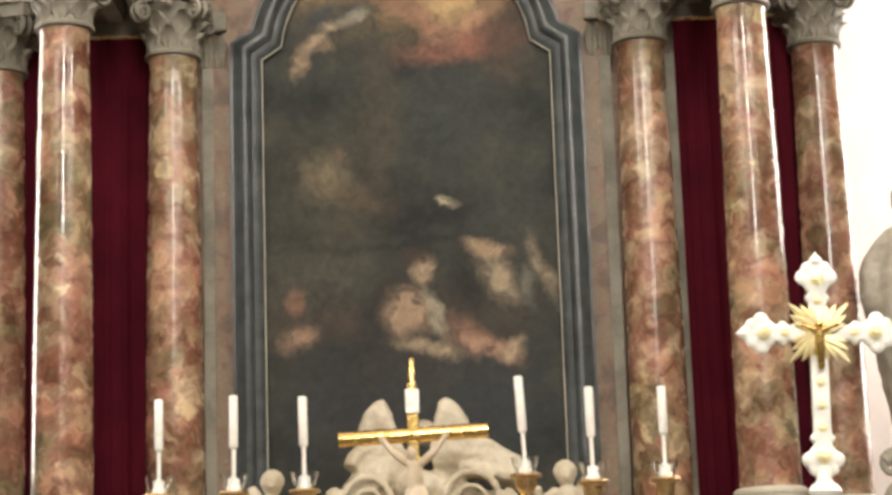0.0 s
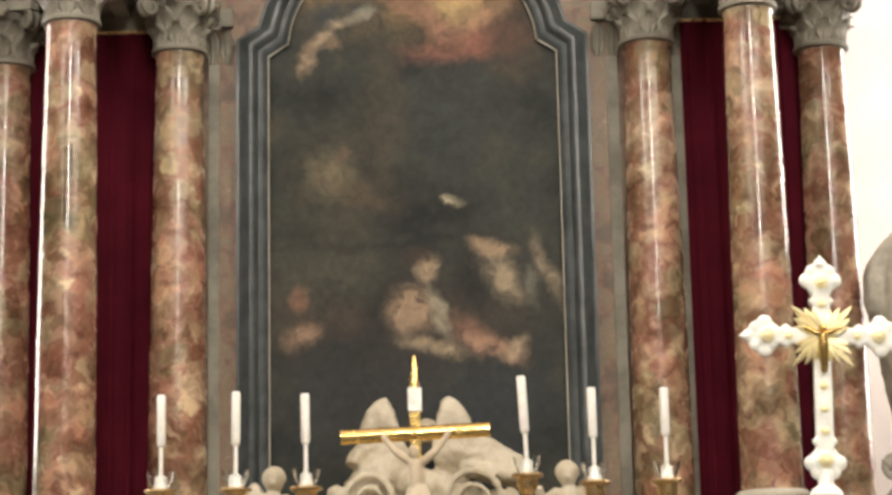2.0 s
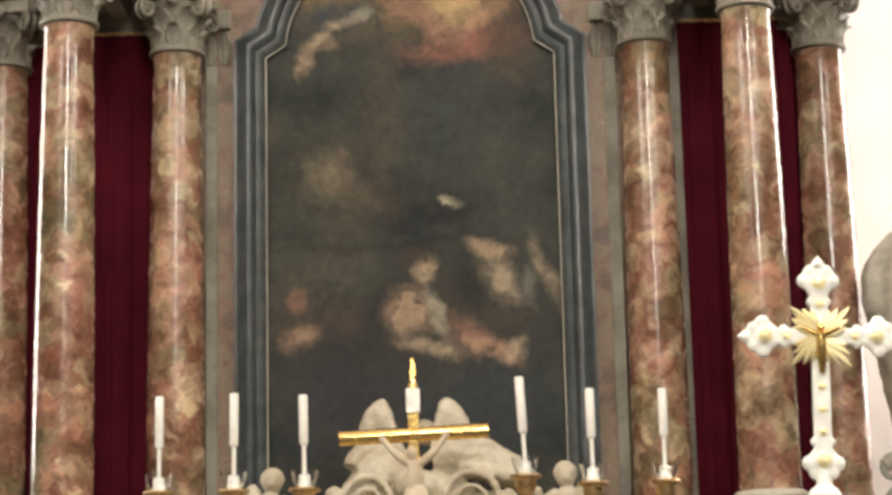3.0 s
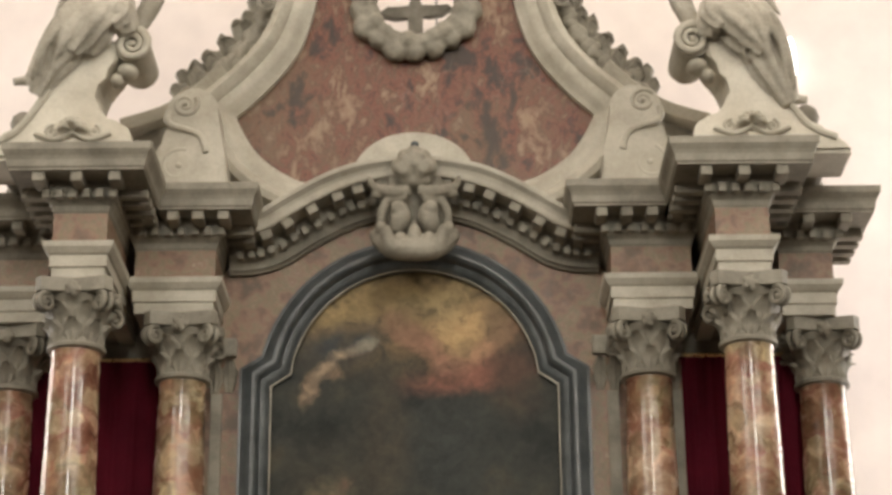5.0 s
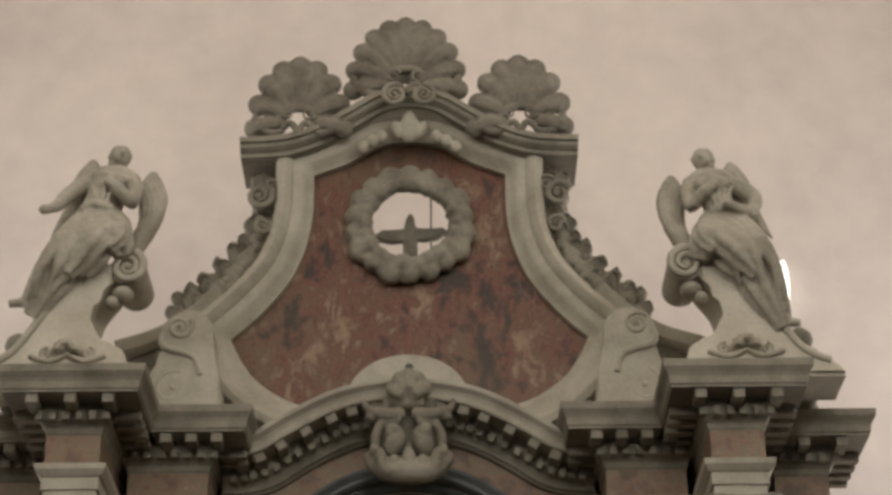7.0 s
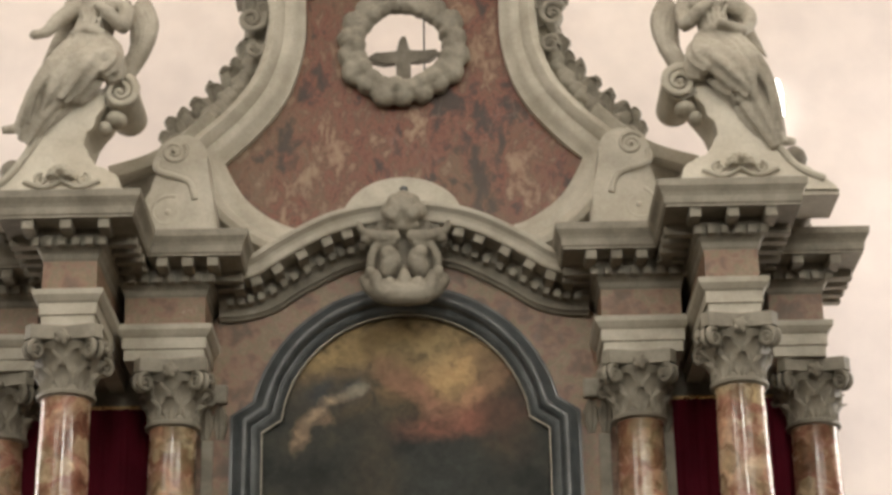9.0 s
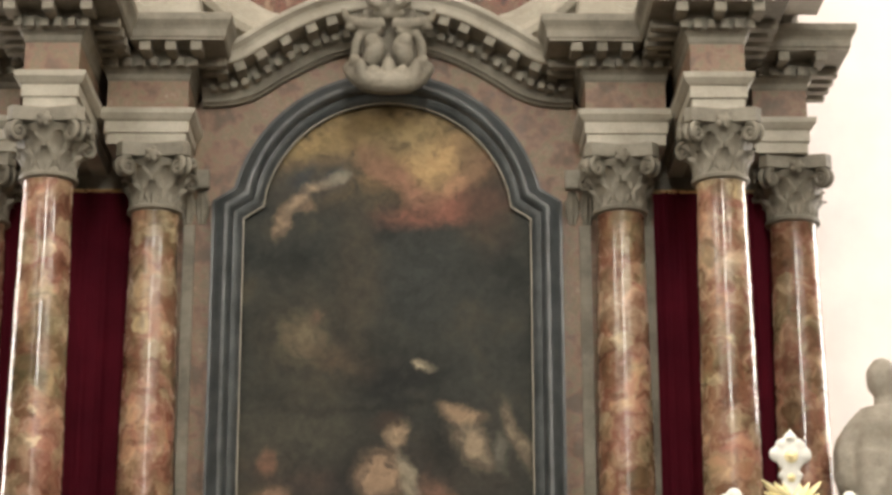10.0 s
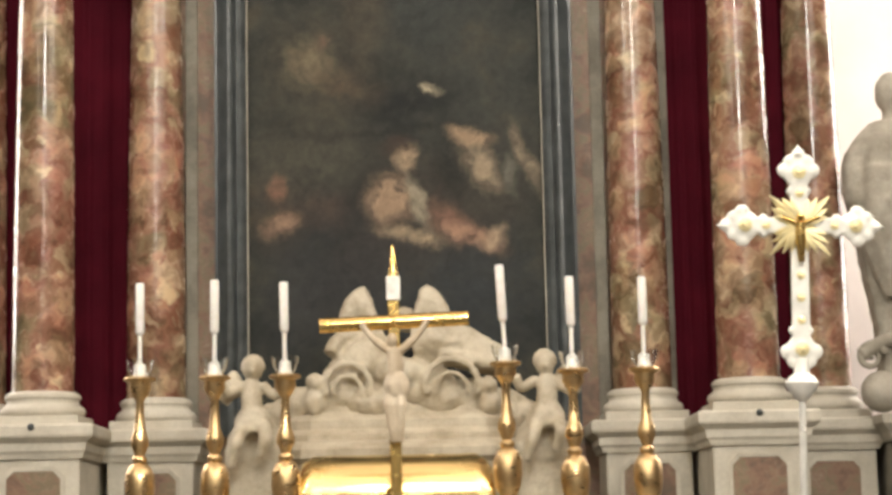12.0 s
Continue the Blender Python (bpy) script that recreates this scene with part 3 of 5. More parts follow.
# ---- retable: back wall, pilasters, curtains ----
r = thing("retable_wall", "grey limestone wall of the altar retable", "altar wall")
part("wall_plate", box(-3.2, 3.2, 0.3, 0.6, 0.54, 7.3), M_STONE, r)
part("spandrel", prism([(-1.5, 0.6), (1.5, 0.6), (1.5, 6.9), (1.3, 7.15), (0.7, 7.4), (-0.7, 7.4), (-1.3, 7.15), (-1.5, 6.9)], 0.05, 0.3), M_FRIEZE, r, "dull red marble facing")
for sx in (-1, 1):
    def bx(x0, x1, y0, y1, z0, z1, b=0.006):
        return box(*sorted((sx * x0, sx * x1)), y0, y1, z0, z1, b)
    part("pilaster", bx(1.34, 1.99 if sx > 0 else 1.8, 0.06, 0.3, 0.6, 6.46), M_FRIEZE, r, "dull red marble pilaster")
    for x0 in ((1.43, 1.9) if sx > 0 else (1.43,)):
        part("pilaster_edge", bx(x0, x0 + 0.085, 0.025, 0.1, 2.5, 6.02), M_STONE, r)
    cap = part("pilaster_capital", bx(1.33, 2.0 if sx > 0 else 1.82, 0.0, 0.3, 6.3, 6.45, 0.02), M_STONE, r)
    for k in range(6 if sx > 0 else 4):
        ob = part("leaf", leaf_mesh(0.11, 0.26, 0.1), M_STONE, cap, smooth=60)
        ob.matrix_basis = Matrix.Translation((sx * (1.38 + 0.11 * k), 0.04, 6.03))


def curtain(x0, x1, y, z0, z1, folds):
    bm = bmesh.new()
    n, rows = folds * 12, 14
    grid = []
    for j in range(rows + 1):
        v = j / rows
        row = []
        for i in range(n + 1):
            u = i / n
            f = math.sin(u * folds * 2 * math.pi + 0.5 * math.sin(v * 3)) + 0.45 * math.sin(u * folds * 3.7 * math.pi + 1.3 + v)
            row.append(bm.verts.new((x0 + (x1 - x0) * u, y + f * 0.012 * (1.1 - 0.5 * v), z0 + (z1 - z0) * v)))
        grid.append(row)
    fs = [bm.faces.new((a[i], a[i + 1], b[i + 1], b[i])) for a, b in zip(grid, grid[1:]) for i in range(n)]
    ret = bmesh.ops.extrude_face_region(bm, geom=fs)
    for v in ret["geom"]:
        if isinstance(v, bmesh.types.BMVert):
            v.co.y += 0.006
    ob = part("curtain", bm, M_VELVET, smooth=80)
    return tagged(ob, "dark crimson velvet curtain hanging in folds between the columns", "curtain", "curtains of the altar")


for x0, x1 in ((-2.98, -1.81), (2.0, 2.98)):
    curtain(x0, x1, 0.2, 1.5, 6.33, 9)
    rod = tagged(part("curtain_rod", tube([(x0, 0.2, 6.34), (x1, 0.2, 6.34)], 0.015, 10), M_BRONZE), "thin bronze curtain rod", "rod", "curtain rods")

# ---- the painting ----
HALF, NOTCH_Z = 1.065, 6.06
top_ = 6.97
rise_ = top_ - 6.28
rad_ = (0.90 ** 2 + rise_ ** 2) / (2 * rise_)
ang_ = math.degrees(math.asin(0.90 / rad_))
INNER = [(HALF, 2.45), (HALF, NOTCH_Z), (0.92, 6.155), (0.90, 6.28)] + arc(0, top_ - rad_, rad_, 90 - ang_, 90 + ang_, 28)[1:-1] + [(-0.90, 6.28), (-0.92, 6.155), (-HALF, NOTCH_Z), (-HALF, 2.45)]

M_PAINT, t_, b_ = material("old_oil_painting", 0.6)
b_.inputs["Specular IOR Level"].default_value = 0.22
obj_ = node(t_, "ShaderNodeTexCoord").outputs["Object"]
warp_ = node(t_, "ShaderNodeTexNoise", {"Vector": obj_, "Scale": 3.5, "Detail": 5.0, "Roughness": 0.65}).outputs["Color"]
wv_ = node(t_, "ShaderNodeVectorMath", {0: warp_, 1: (0.5, 0.5, 0.5)}, operation="SUBTRACT").outputs[0]
wv_ = node(t_, "ShaderNodeVectorMath", {0: wv_, 1: (0.26, 0.0, 0.26)}, operation="MULTIPLY").outputs[0]
pos_ = node(t_, "ShaderNodeVectorMath", {0: obj_, 1: wv_}, operation="ADD").outputs[0]
cloud_ = node(t_, "ShaderNodeTexNoise", {"Vector": pos_, "Scale": 2.4, "Detail": 7.0, "Roughness": 0.62}).outputs["Fac"]
col_ = ramp(t_, cloud_, [(0.3, (0.012, 0.013, 0.012)), (0.43, (0.026, 0.028, 0.025)), (0.56, (0.045, 0.046, 0.038)), (0.70, (0.08, 0.068, 0.047))])
brush_ = node(t_, "ShaderNodeTexNoise", {"Vector": pos_, "Scale": 6.5, "Detail": 5.0, "Roughness": 0.6, "Distortion": 1.2}).outputs["Fac"]
modul_ = node(t_, "ShaderNodeMapRange", {"Value": brush_, "From Min": 0.3, "From Max": 0.62, "To Min": 0.3, "To Max": 1.4}).outputs[0]
BLOTCHES = [
    (-0.25, 3.9, 0.5, 0.7, -25, (0.024, 0.026, 0.03), 0.8),
    (0.2, 4.05, 0.55, 0.4, 0, (0.075, 0.056, 0.042), 0.6),
    (0.75, 4.25, 0.3, 0.45, 0, (0.07, 0.062, 0.05), 0.6),
    (-0.85, 4.1, 0.22, 0.35, 0, (0.07, 0.05, 0.04), 0.6),
    (-0.55, 5.1, 0.5, 0.5, 0, (0.085, 0.072, 0.05), 0.6),
    (-0.6, 4.4, 0.42, 0.3, 0, (0.09, 0.08, 0.058), 0.65),
    (0.7, 5.0, 0.35, 0.6, 0, (0.06, 0.062, 0.054), 0.6),
    (0.55, 3.5, 0.5, 0.4, 20, (0.05, 0.055, 0.06), 0.6),
    (-0.7, 3.4, 0.3, 0.4, 0, (0.05, 0.05, 0.052), 0.6),
    (-0.25, 4.62, 0.75, 0.035, 3, (0.02, 0.019, 0.017), 0.6),
    (-0.3, 5.5, 0.05, 0.6, 0, (0.03, 0.03, 0.027), 0.6),
    (0.25, 5.6, 0.4, 0.45, 0, (0.055, 0.06, 0.056), 0.7),
    (-0.25, 4.2, 0.14, 0.5, -20, (0.018, 0.018, 0.017), 0.8),
    (0.42, 4.35, 0.12, 0.28, 10, (0.022, 0.021, 0.019), 0.8),
    (0.0, 6.65, 0.95, 0.42, 0, (0.264, 0.178, 0.093), 0.9),
    (-0.48, 6.72, 0.34, 0.18, 25, (0.419, 0.295, 0.139), 0.8),
    (0.1, 6.78, 0.45, 0.16, -5, (0.465, 0.341, 0.171), 0.7),
    (0.34, 6.52, 0.28, 0.17, 35, (0.620, 0.403, 0.202), 0.9),
    (0.55, 6.36, 0.30, 0.10, 40, (0.558, 0.310, 0.186), 0.8),
    (0.42, 6.14, 0.45, 0.12, 8, (0.310, 0.132, 0.093), 0.85),
    (0.12, 6.35, 0.30, 0.10, -35, (0.403, 0.202, 0.139), 0.8),
    (-0.52, 6.40, 0.30, 0.15, 15, (0.055, 0.060, 0.062), 0.9),
    (0.75, 6.2, 0.2, 0.35, 0, (0.090, 0.055, 0.040), 0.7),
    (-0.66, 6.2, 0.09, 0.06, 40, (0.40, 0.29, 0.20), 0.8),
    (-0.52, 6.33, 0.10, 0.045, 15, (0.42, 0.31, 0.21), 0.8),
    (-0.74, 6.06, 0.045, 0.09, -15, (0.36, 0.25, 0.17), 0.8),
    (-0.58, 6.15, 0.05, 0.07, 60, (0.3, 0.2, 0.13), 0.7),
    (-0.33, 6.42, 0.07, 0.06, 0, (0.28, 0.26, 0.2), 0.7),
    (-0.05, 6.5, 0.2, 0.1, -30, (0.3, 0.17, 0.11), 0.75),
    (0.2, 6.7, 0.12, 0.2, 30, (0.5, 0.36, 0.19), 0.75),
    (0.6, 6.55, 0.1, 0.2, 20, (0.26, 0.17, 0.1), 0.75),
    (-0.28, 6.75, 0.1, 0.12, 0, (0.22, 0.15, 0.07), 0.8),
    (-0.40, 6.38, 0.13, 0.05, 10, (0.341, 0.295, 0.232), 0.7),
    (-0.80, 6.05, 0.05, 0.12, -15, (0.403, 0.279, 0.186), 0.7),
    (-0.22, 5.65, 0.17, 0.52, 0, (0.085, 0.070, 0.050), 0.7),
    (-0.60, 5.16, 0.17, 0.16, -30, (0.240, 0.192, 0.120), 0.75),
    (-0.52, 5.32, 0.06, 0.07, 0, (0.156, 0.102, 0.072), 0.7),
    (-0.38, 5.02, 0.30, 0.11, -25, (0.105, 0.075, 0.050), 0.7),
    (-0.55, 4.42, 0.48, 0.20, 0, (0.078, 0.073, 0.056), 0.7),
    (0.1, 4.85, 0.35, 0.16, 15, (0.018, 0.018, 0.018), 0.8),
    (0.27, 4.95, 0.06, 0.05, 0, (0.540, 0.456, 0.324), 0.9),
    (0.07, 4.43, 0.075, 0.10, -15, (0.504, 0.360, 0.240), 0.95),
    (0.0, 4.52, 0.10, 0.07, 20, (0.060, 0.040, 0.030), 0.8),
    (-0.05, 4.13, 0.16, 0.16, -40, (0.480, 0.324, 0.216), 0.95),
    (0.15, 4.12, 0.06, 0.20, 20, (0.432, 0.372, 0.276), 0.8),
    (0.08, 3.88, 0.24, 0.06, -12, (0.480, 0.360, 0.240), 0.9),
    (0.38, 4.0, 0.17, 0.10, -25, (0.240, 0.132, 0.096), 0.8),
    (0.52, 3.86, 0.24, 0.08, -18, (0.456, 0.264, 0.180), 0.85),
    (0.68, 3.84, 0.11, 0.07, 30, (0.480, 0.348, 0.240), 0.85),
    (0.55, 4.58, 0.16, 0.06, -15, (0.456, 0.312, 0.204), 0.9),
    (0.63, 4.36, 0.10, 0.18, 30, (0.408, 0.312, 0.216), 0.85),
    (0.95, 4.42, 0.06, 0.26, 22, (0.360, 0.276, 0.192), 0.8),
    (0.84, 4.30, 0.05, 0.14, -10, (0.192, 0.180, 0.144), 0.7),
    (-0.86, 4.22, 0.06, 0.10, 0, (0.264, 0.144, 0.096), 0.8),
    (-0.83, 3.95, 0.15, 0.09, 25, (0.360, 0.228, 0.156), 0.85),
    (-0.52, 4.08, 0.20, 0.14, 0, (0.085, 0.060, 0.048), 0.7),
    (-0.2, 3.55, 0.35, 0.5, 0, (0.055, 0.048, 0.046), 0.6),
    (0.3, 3.3, 0.7, 0.4, 0, (0.040, 0.044, 0.048), 0.7),
]
for bx_, bz_, rx_, rz_, tilt_, tint_, amount_ in BLOTCHES:
    mp = node(t_, "ShaderNodeMapping", {"Vector": pos_, "Location": (bx_, 0, bz_), "Rotation": (0, radians(-tilt_), 0), "Scale": (rx_, 1000.0, rz_)}, vector_type="TEXTURE")
    ln = node(t_, "ShaderNodeVectorMath", {0: mp.outputs[0]}, operation="LENGTH").outputs["Value"]
    fac = node(t_, "ShaderNodeMapRange", {"Value": ln, "From Min": 1.55, "From Max": 0.12, "To Min": 0.0, "To Max": amount_}, interpolation_type="SMOOTHSTEP").outputs[0]
    fac = node(t_, "ShaderNodeMath", {0: fac, 1: modul_}, operation="MULTIPLY").outputs[0]
    col_ = mixed(t_, fac, col_, tint_)
fine_ = node(t_, "ShaderNodeTexNoise", {"Vector": obj_, "Scale": 16.0, "Detail": 6.0, "Roughness": 0.65}).outputs["Fac"]
col_ = mixed(t_, 0.4, col_, ramp(t_, fine_, [(0.3, (0.25, 0.25, 0.25)), (0.7, (0.75, 0.75, 0.75))]), "OVERLAY")
col_ = mixed(t_, 1.0, col_, (0.72, 0.735, 0.72), "MULTIPLY")
t_.links.new(col_, b_.inputs["Base Color"])
bump(t_, b_, fine_, 0.15, 0.003)

painting = thing("altar_painting", "large dark arched oil painting in a slate marble frame", "painting")
part("canvas", prism(INNER, 0.03, 0.1), M_PAINT, painting, "darkened oil canvas with pale blurred shapes")
FRAME = [(0.0, 0.1), (0.0, -0.005), (-0.012, -0.012), (-0.02, -0.03), (-0.05, -0.045), (-0.075, -0.05), (-0.085, -0.09), (-0.105, -0.115), (-0.125, -0.12), (-0.15, -0.11), (-0.165, -0.08), (-0.2, -0.07), (-0.212, -0.045), (-0.235, -0.04), (-0.235, 0.15)]
part("frame", sweep(INNER, FRAME), M_SLATE, painting, "dark slate marble moulding", 50)
part("gilt_fillet", sweep(INNER, [(0.003, -0.004), (0.003, -0.012), (-0.005, -0.012), (-0.005, -0.004)]), M_STONE_LIGHT, painting, "thin pale fillet")

# ---- arched cornice over the painting ----
ARCH = smooth_path([(-1.4, 7.13), (-1.24, 7.135), (-1.08, 7.18), (-0.88, 7.31), (-0.63, 7.45), (-0.43, 7.53), (-0.2, 7.575), (0.0, 7.58), (0.2, 7.575), (0.43, 7.53), (0.63, 7.45), (0.88, 7.31), (1.08, 7.18), (1.24, 7.135), (1.4, 7.13)], 5)
a = thing("arched_cornice", "curved grey limestone cornice with small brackets over the painting", "cornice", at=(0, 0, 0.03))
part("cornice", sweep(ARCH, [(0.0, 0.3), (0.0, -0.31), (0.012, -0.32), (0.05, -0.33), (0.075, -0.345), (0.105, -0.385), (0.135, -0.39), (0.15, -0.2), (0.16, 0.3)]), M_STONE_LIGHT, a)
part("band", sweep(ARCH, [(0.0, 0.3), (0.0, -0.09), (-0.09, -0.09), (-0.1, -0.075), (-0.125, -0.05), (-0.165, -0.03), (-0.185, -0.025), (-0.195, 0.0), (-0.21, 0.01), (-0.21, 0.3)]), M_STONE, a)
mesh = None
for i in range(5, len(ARCH) - 4, 4):
    p, q = Vector(ARCH[i - 1]), Vector(ARCH[i + 1])
    turn = -math.degrees(math.atan2(q.y - p.y, q.x - p.x))
    if mesh is None:
        ob = part("modillion", box(-0.042, 0.042, -0.09, 0.12, -0.07, 0.005, 0.01), M_STONE, a)
        mesh = ob.data
    else:
        ob = new("modillion", mesh)
        ob.parent = a
    ob.matrix_basis = pose(ARCH[i][0], -0.2, ARCH[i][1], 0, turn, 0)
mesh = None
for i in range(3, len(ARCH) - 3, 2):
    p, q = Vector(ARCH[i - 1]), Vector(ARCH[i + 1])
    turn = math.atan2(q.y - p.y, q.x - p.x)
    if mesh is None:
        ob = part("dentil", box(-0.024, 0.024, -0.035, 0.03, -0.03, 0.03, 0.004), M_STONE, a)
        mesh = ob.data
    else:
        ob = new("dentil", mesh)
        ob.parent = a
    ob.matrix_basis = pose(ARCH[i][0] + 0.1 * math.sin(turn), -0.1, ARCH[i][1] - 0.1 * math.cos(turn), 0, -math.degrees(turn), 0)


def scallop(cx, cz, w, h, y, n, parent=None, name="shell", a0=4, a1=176, u0=0.08):
    """A ribbed shell: a fan of fluted ribs with rounded tips."""
    bm = bmesh.new()
    for k in range(n):
        ang = radians(a0 + (a1 - a0) * k / (n - 1))
        ex, ez = cx + w * math.cos(ang), cz + h * math.sin(ang)
        path = [(cx + (ex - cx) * u, y - 0.12 * math.sin(u * 2.6) + 0.02, cz + (ez - cz) * u) for u in (u0, u0 + (1 - u0) * 0.25, u0 + (1 - u0) * 0.5, u0 + (1 - u0) * 0.78, 1.0)]
        tip = 1.25 * math.pi * (w + h) / 2 / n * 0.5
        tube(path, [tip * f for f in (0.4, 0.62, 0.82, 1.0, 0.85)], 8, bm, 0.8)
        ball(path[-1], (tip * 0.98, tip * 0.7, tip * 0.98), bm, 10)
    return bm


c = thing("cartouche", "carved grey limestone cartouche with scrolls crowning the painting", "carving", at=(0, 0, 0.02))
part("body", box(-0.2, 0.22, -0.34, 0.1, 7.02, 7.6, 0.05), M_STONE, c)
bm = bmesh.new()
cup = smooth_path([(-0.3, -0.34, 7.12), (-0.24, -0.42, 7.02), (-0.14, -0.47, 6.95), (0.0, -0.5, 6.93), (0.14, -0.47, 6.95), (0.24, -0.42, 7.02), (0.3, -0.34, 7.12)], 4)
tube([(x + 0.01, y, z) for x, y, z in cup], [0.045 + 0.045 * math.sin(math.pi * k / (len(cup) - 1)) for k in range(len(cup))], 12, bm)
for u, dz in ((-0.2, 0.03), (-0.1, 0.0), (0.0, 0.03), (0.1, 0.0), (0.2, 0.03)):
    ball((0.01 + u, -0.5 + 0.5 * u * u, 6.99 + dz), (0.055, 0.07, 0.085 + dz), bm, 10, (0, 40 * u, 0))
for q in (-1, 1):
    ball((0.01 + q * 0.24, -0.44, 7.1), (0.05, 0.05, 0.08), bm, 10, (0, q * 25, 0))
fused(part("cup", bm, M_STONE, c, "carved leafy cup", 60), 0.01, 0.012, 0.05)
bm = bmesh.new()
for q in (-1, 1):
    ball((0.01 + q * 0.105, -0.42, 7.2), (0.075, 0.08, 0.13), bm, 14, (0, -q * 14, 0))
    ball((0.01 + q * 0.12, -0.45, 7.27), (0.06, 0.06, 0.06), bm, 10)
    tube(smooth_path([(0.01 + q * 0.2, -0.36, 7.06), (0.01 + q * 0.25, -0.4, 7.2), (0.01 + q * 0.2, -0.44, 7.34), (0.01 + q * 0.06, -0.46, 7.36)], 4), 0.034, 8, bm)
    tube(smooth_path([(0.01 + q * 0.04, -0.44, 7.42), (0.01 + q * 0.16, -0.47, 7.4), (0.01 + q * 0.3, -0.42, 7.46), (0.01 + q * 0.34, -0.4, 7.56)], 4), [0.05, 0.055, 0.055, 0.05, 0.05, 0.045, 0.045, 0.04, 0.035, 0.03, 0.025, 0.02, 0.012], 8, bm)
    ball((0.01 + q * 0.27, -0.42, 7.4), (0.06, 0.05, 0.04), bm, 8)
ball((0.01, -0.44, 7.1), (0.03, 0.04, 0.09), bm, 10)
fused(part("scrollwork", bm, M_STONE, c, "carved paired scrolls", 60), 0.009, 0.012, 0.05)
bm = scallop(0.01, 7.47, 0.13, 0.24, -0.42, 5, a0=35, a1=145)
ball((0.01, -0.45, 7.5), (0.12, 0.07, 0.06), bm, 12)
fused(part("palmette", bm, M_STONE, c, smooth=60), 0.009)
# No opening is cut: a solid dark ball imitates the shade inside one.
part("hole", ball((0.01, -0.262, 7.88), (0.032, 0.02, 0.028), None, 10), M_SLATE, c, "dark ball imitating the shade in a small socket", 80)
cap_poly = arc(0.0, 7.62, 0.46, 0, 180, 24, 0.36)
part("hood", prism(cap_poly, -0.26, 0.0, 0.04), M_STONE_LIGHT, c, "smooth pale half-round hood")

# ---- gable ----
GX = 0.01
half_panel = smooth_path([(0.0, 7.6), (0.5, 7.6), (0.80, 7.62), (0.98, 7.68), (1.2, 7.84), (1.33, 8.02), (1.42, 8.21)], 5) + smooth_path([(1.42, 8.21), (1.2, 8.42), (0.98, 8.70), (0.86, 8.98), (0.80, 9.3), (0.80, 9.68)], 5)[1:] + smooth_path([(0.80, 9.68), (0.5, 9.80), (0.27, 9.95), (0.0, 10.0)], 5)[1:]
PANEL = [(GX + x, z) for x, z in half_panel] + [(GX - x, z) for x, z in half_panel[-2:0:-1]]
OC = (GX, 9.2)
half_out = [(0.0, 7.25), (1.2, 7.3), (2.2, 7.34), (2.2, 8.08), (1.95, 8.2), (1.7, 8.38), (1.48, 8.72), (1.3, 9.0), (1.22, 9.3), (1.22, 9.66), (0.9, 9.72), (0.65, 9.82), (0.4, 10.0), (0.15, 10.18), (0.0, 10.22)]
OUT = [(GX + x, z) for x, z in half_out] + [(GX - x, z) for x, z in half_out[-2:0:-1]]


def holed(outline, hole, y0, y1):
    """A plate in x and z with a hole through it."""
    bm = bmesh.new()
    edges = []
    for loop in (outline, hole):
        vs = [bm.verts.new((x, y0, z)) for x, z in loop]
        edges += [bm.edges.new((vs[i], vs[(i + 1) % len(vs)])) for i in range(len(vs))]
    bmesh.ops.triangle_fill(bm, edges=edges, use_beauty=True, use_dissolve=False)
    ret = bmesh.ops.extrude_face_region(bm, geom=bm.faces[:])
    for v in ret["geom"]:
        if isinstance(v, bmesh.types.BMVert):
            v.co.y = y1
    return bm


g = thing("gable", "curved limestone gable with a red marble field and round opening", "gable", at=(0, 0, 0.04))
hole = arc(*OC, 0.42, 0, 351, 39)
part("back_plate", holed(OUT, arc(OC[0], OC[1] + 0.1, 0.46, 0, 351, 39), 0.08, 0.22), M_STONE, g)
part("field", holed(PANEL, hole, 0.03, 0.079), M_PANEL, g, "mottled red marble field")
prof = [(0.02, 0.03), (0.02, -0.03), (-0.02, -0.05), (-0.05, -0.1), (-0.09, -0.12), (-0.14, -0.12), (-0.16, -0.16), (-0.21, -0.19), (-0.26, -0.17), (-0.28, -0.12), (-0.28, 0.1)]
part("frame_moulding", sweep([p for p in PANEL if p[1] > 7.7 or abs(p[0] - GX) > 0.82], prof), M_STONE_LIGHT, g, smooth=40)
TOP = smooth_path([(-1.36, 9.70), (-1.12, 9.71), (-0.92, 9.74), (-0.68, 9.83), (-0.42, 9.99), (-0.2, 10.13), (0.0, 10.17), (0.2, 10.13), (0.42, 9.99), (0.68, 9.83), (0.92, 9.74), (1.12, 9.71), (1.36, 9.70)], 4)
TOP = [(GX + x, z) for x, z in TOP]
part("top_cornice", sweep(TOP, [(0.03, 0.3), (0.03, -0.215), (0.06, -0.22), (0.07, -0.25), (0.09, -0.275), (0.12, -0.28), (0.125, -0.31), (0.17, -0.31), (0.19, -0.24), (0.19, 0.3)]), M_STONE, g, smooth=35)
bm = bmesh.new()
for s in (-1, 1):
    scroll((GX + s * 0.115, -0.42, 10.19), 0.1, 0.05, 2.0, 0.26, -s, radians(90), bm)
part("volute", bm, M_STONE, g, smooth=60)
bm = bmesh.new()
ball((GX, -0.22, 10.0), (0.075, 0.08, 0.15), bm, 12)
for q in (-1, 1):
    ball((GX + q * 0.09, -0.2, 9.98), (0.05, 0.06, 0.09), bm, 10, (0, q * 25, 0))
    for x, z in ((0.3, 9.9), (0.38, 9.84), (0.22, 9.94)):
        ball((GX + q * x, -0.17, z), (0.05, 0.05, 0.06), bm, 8)
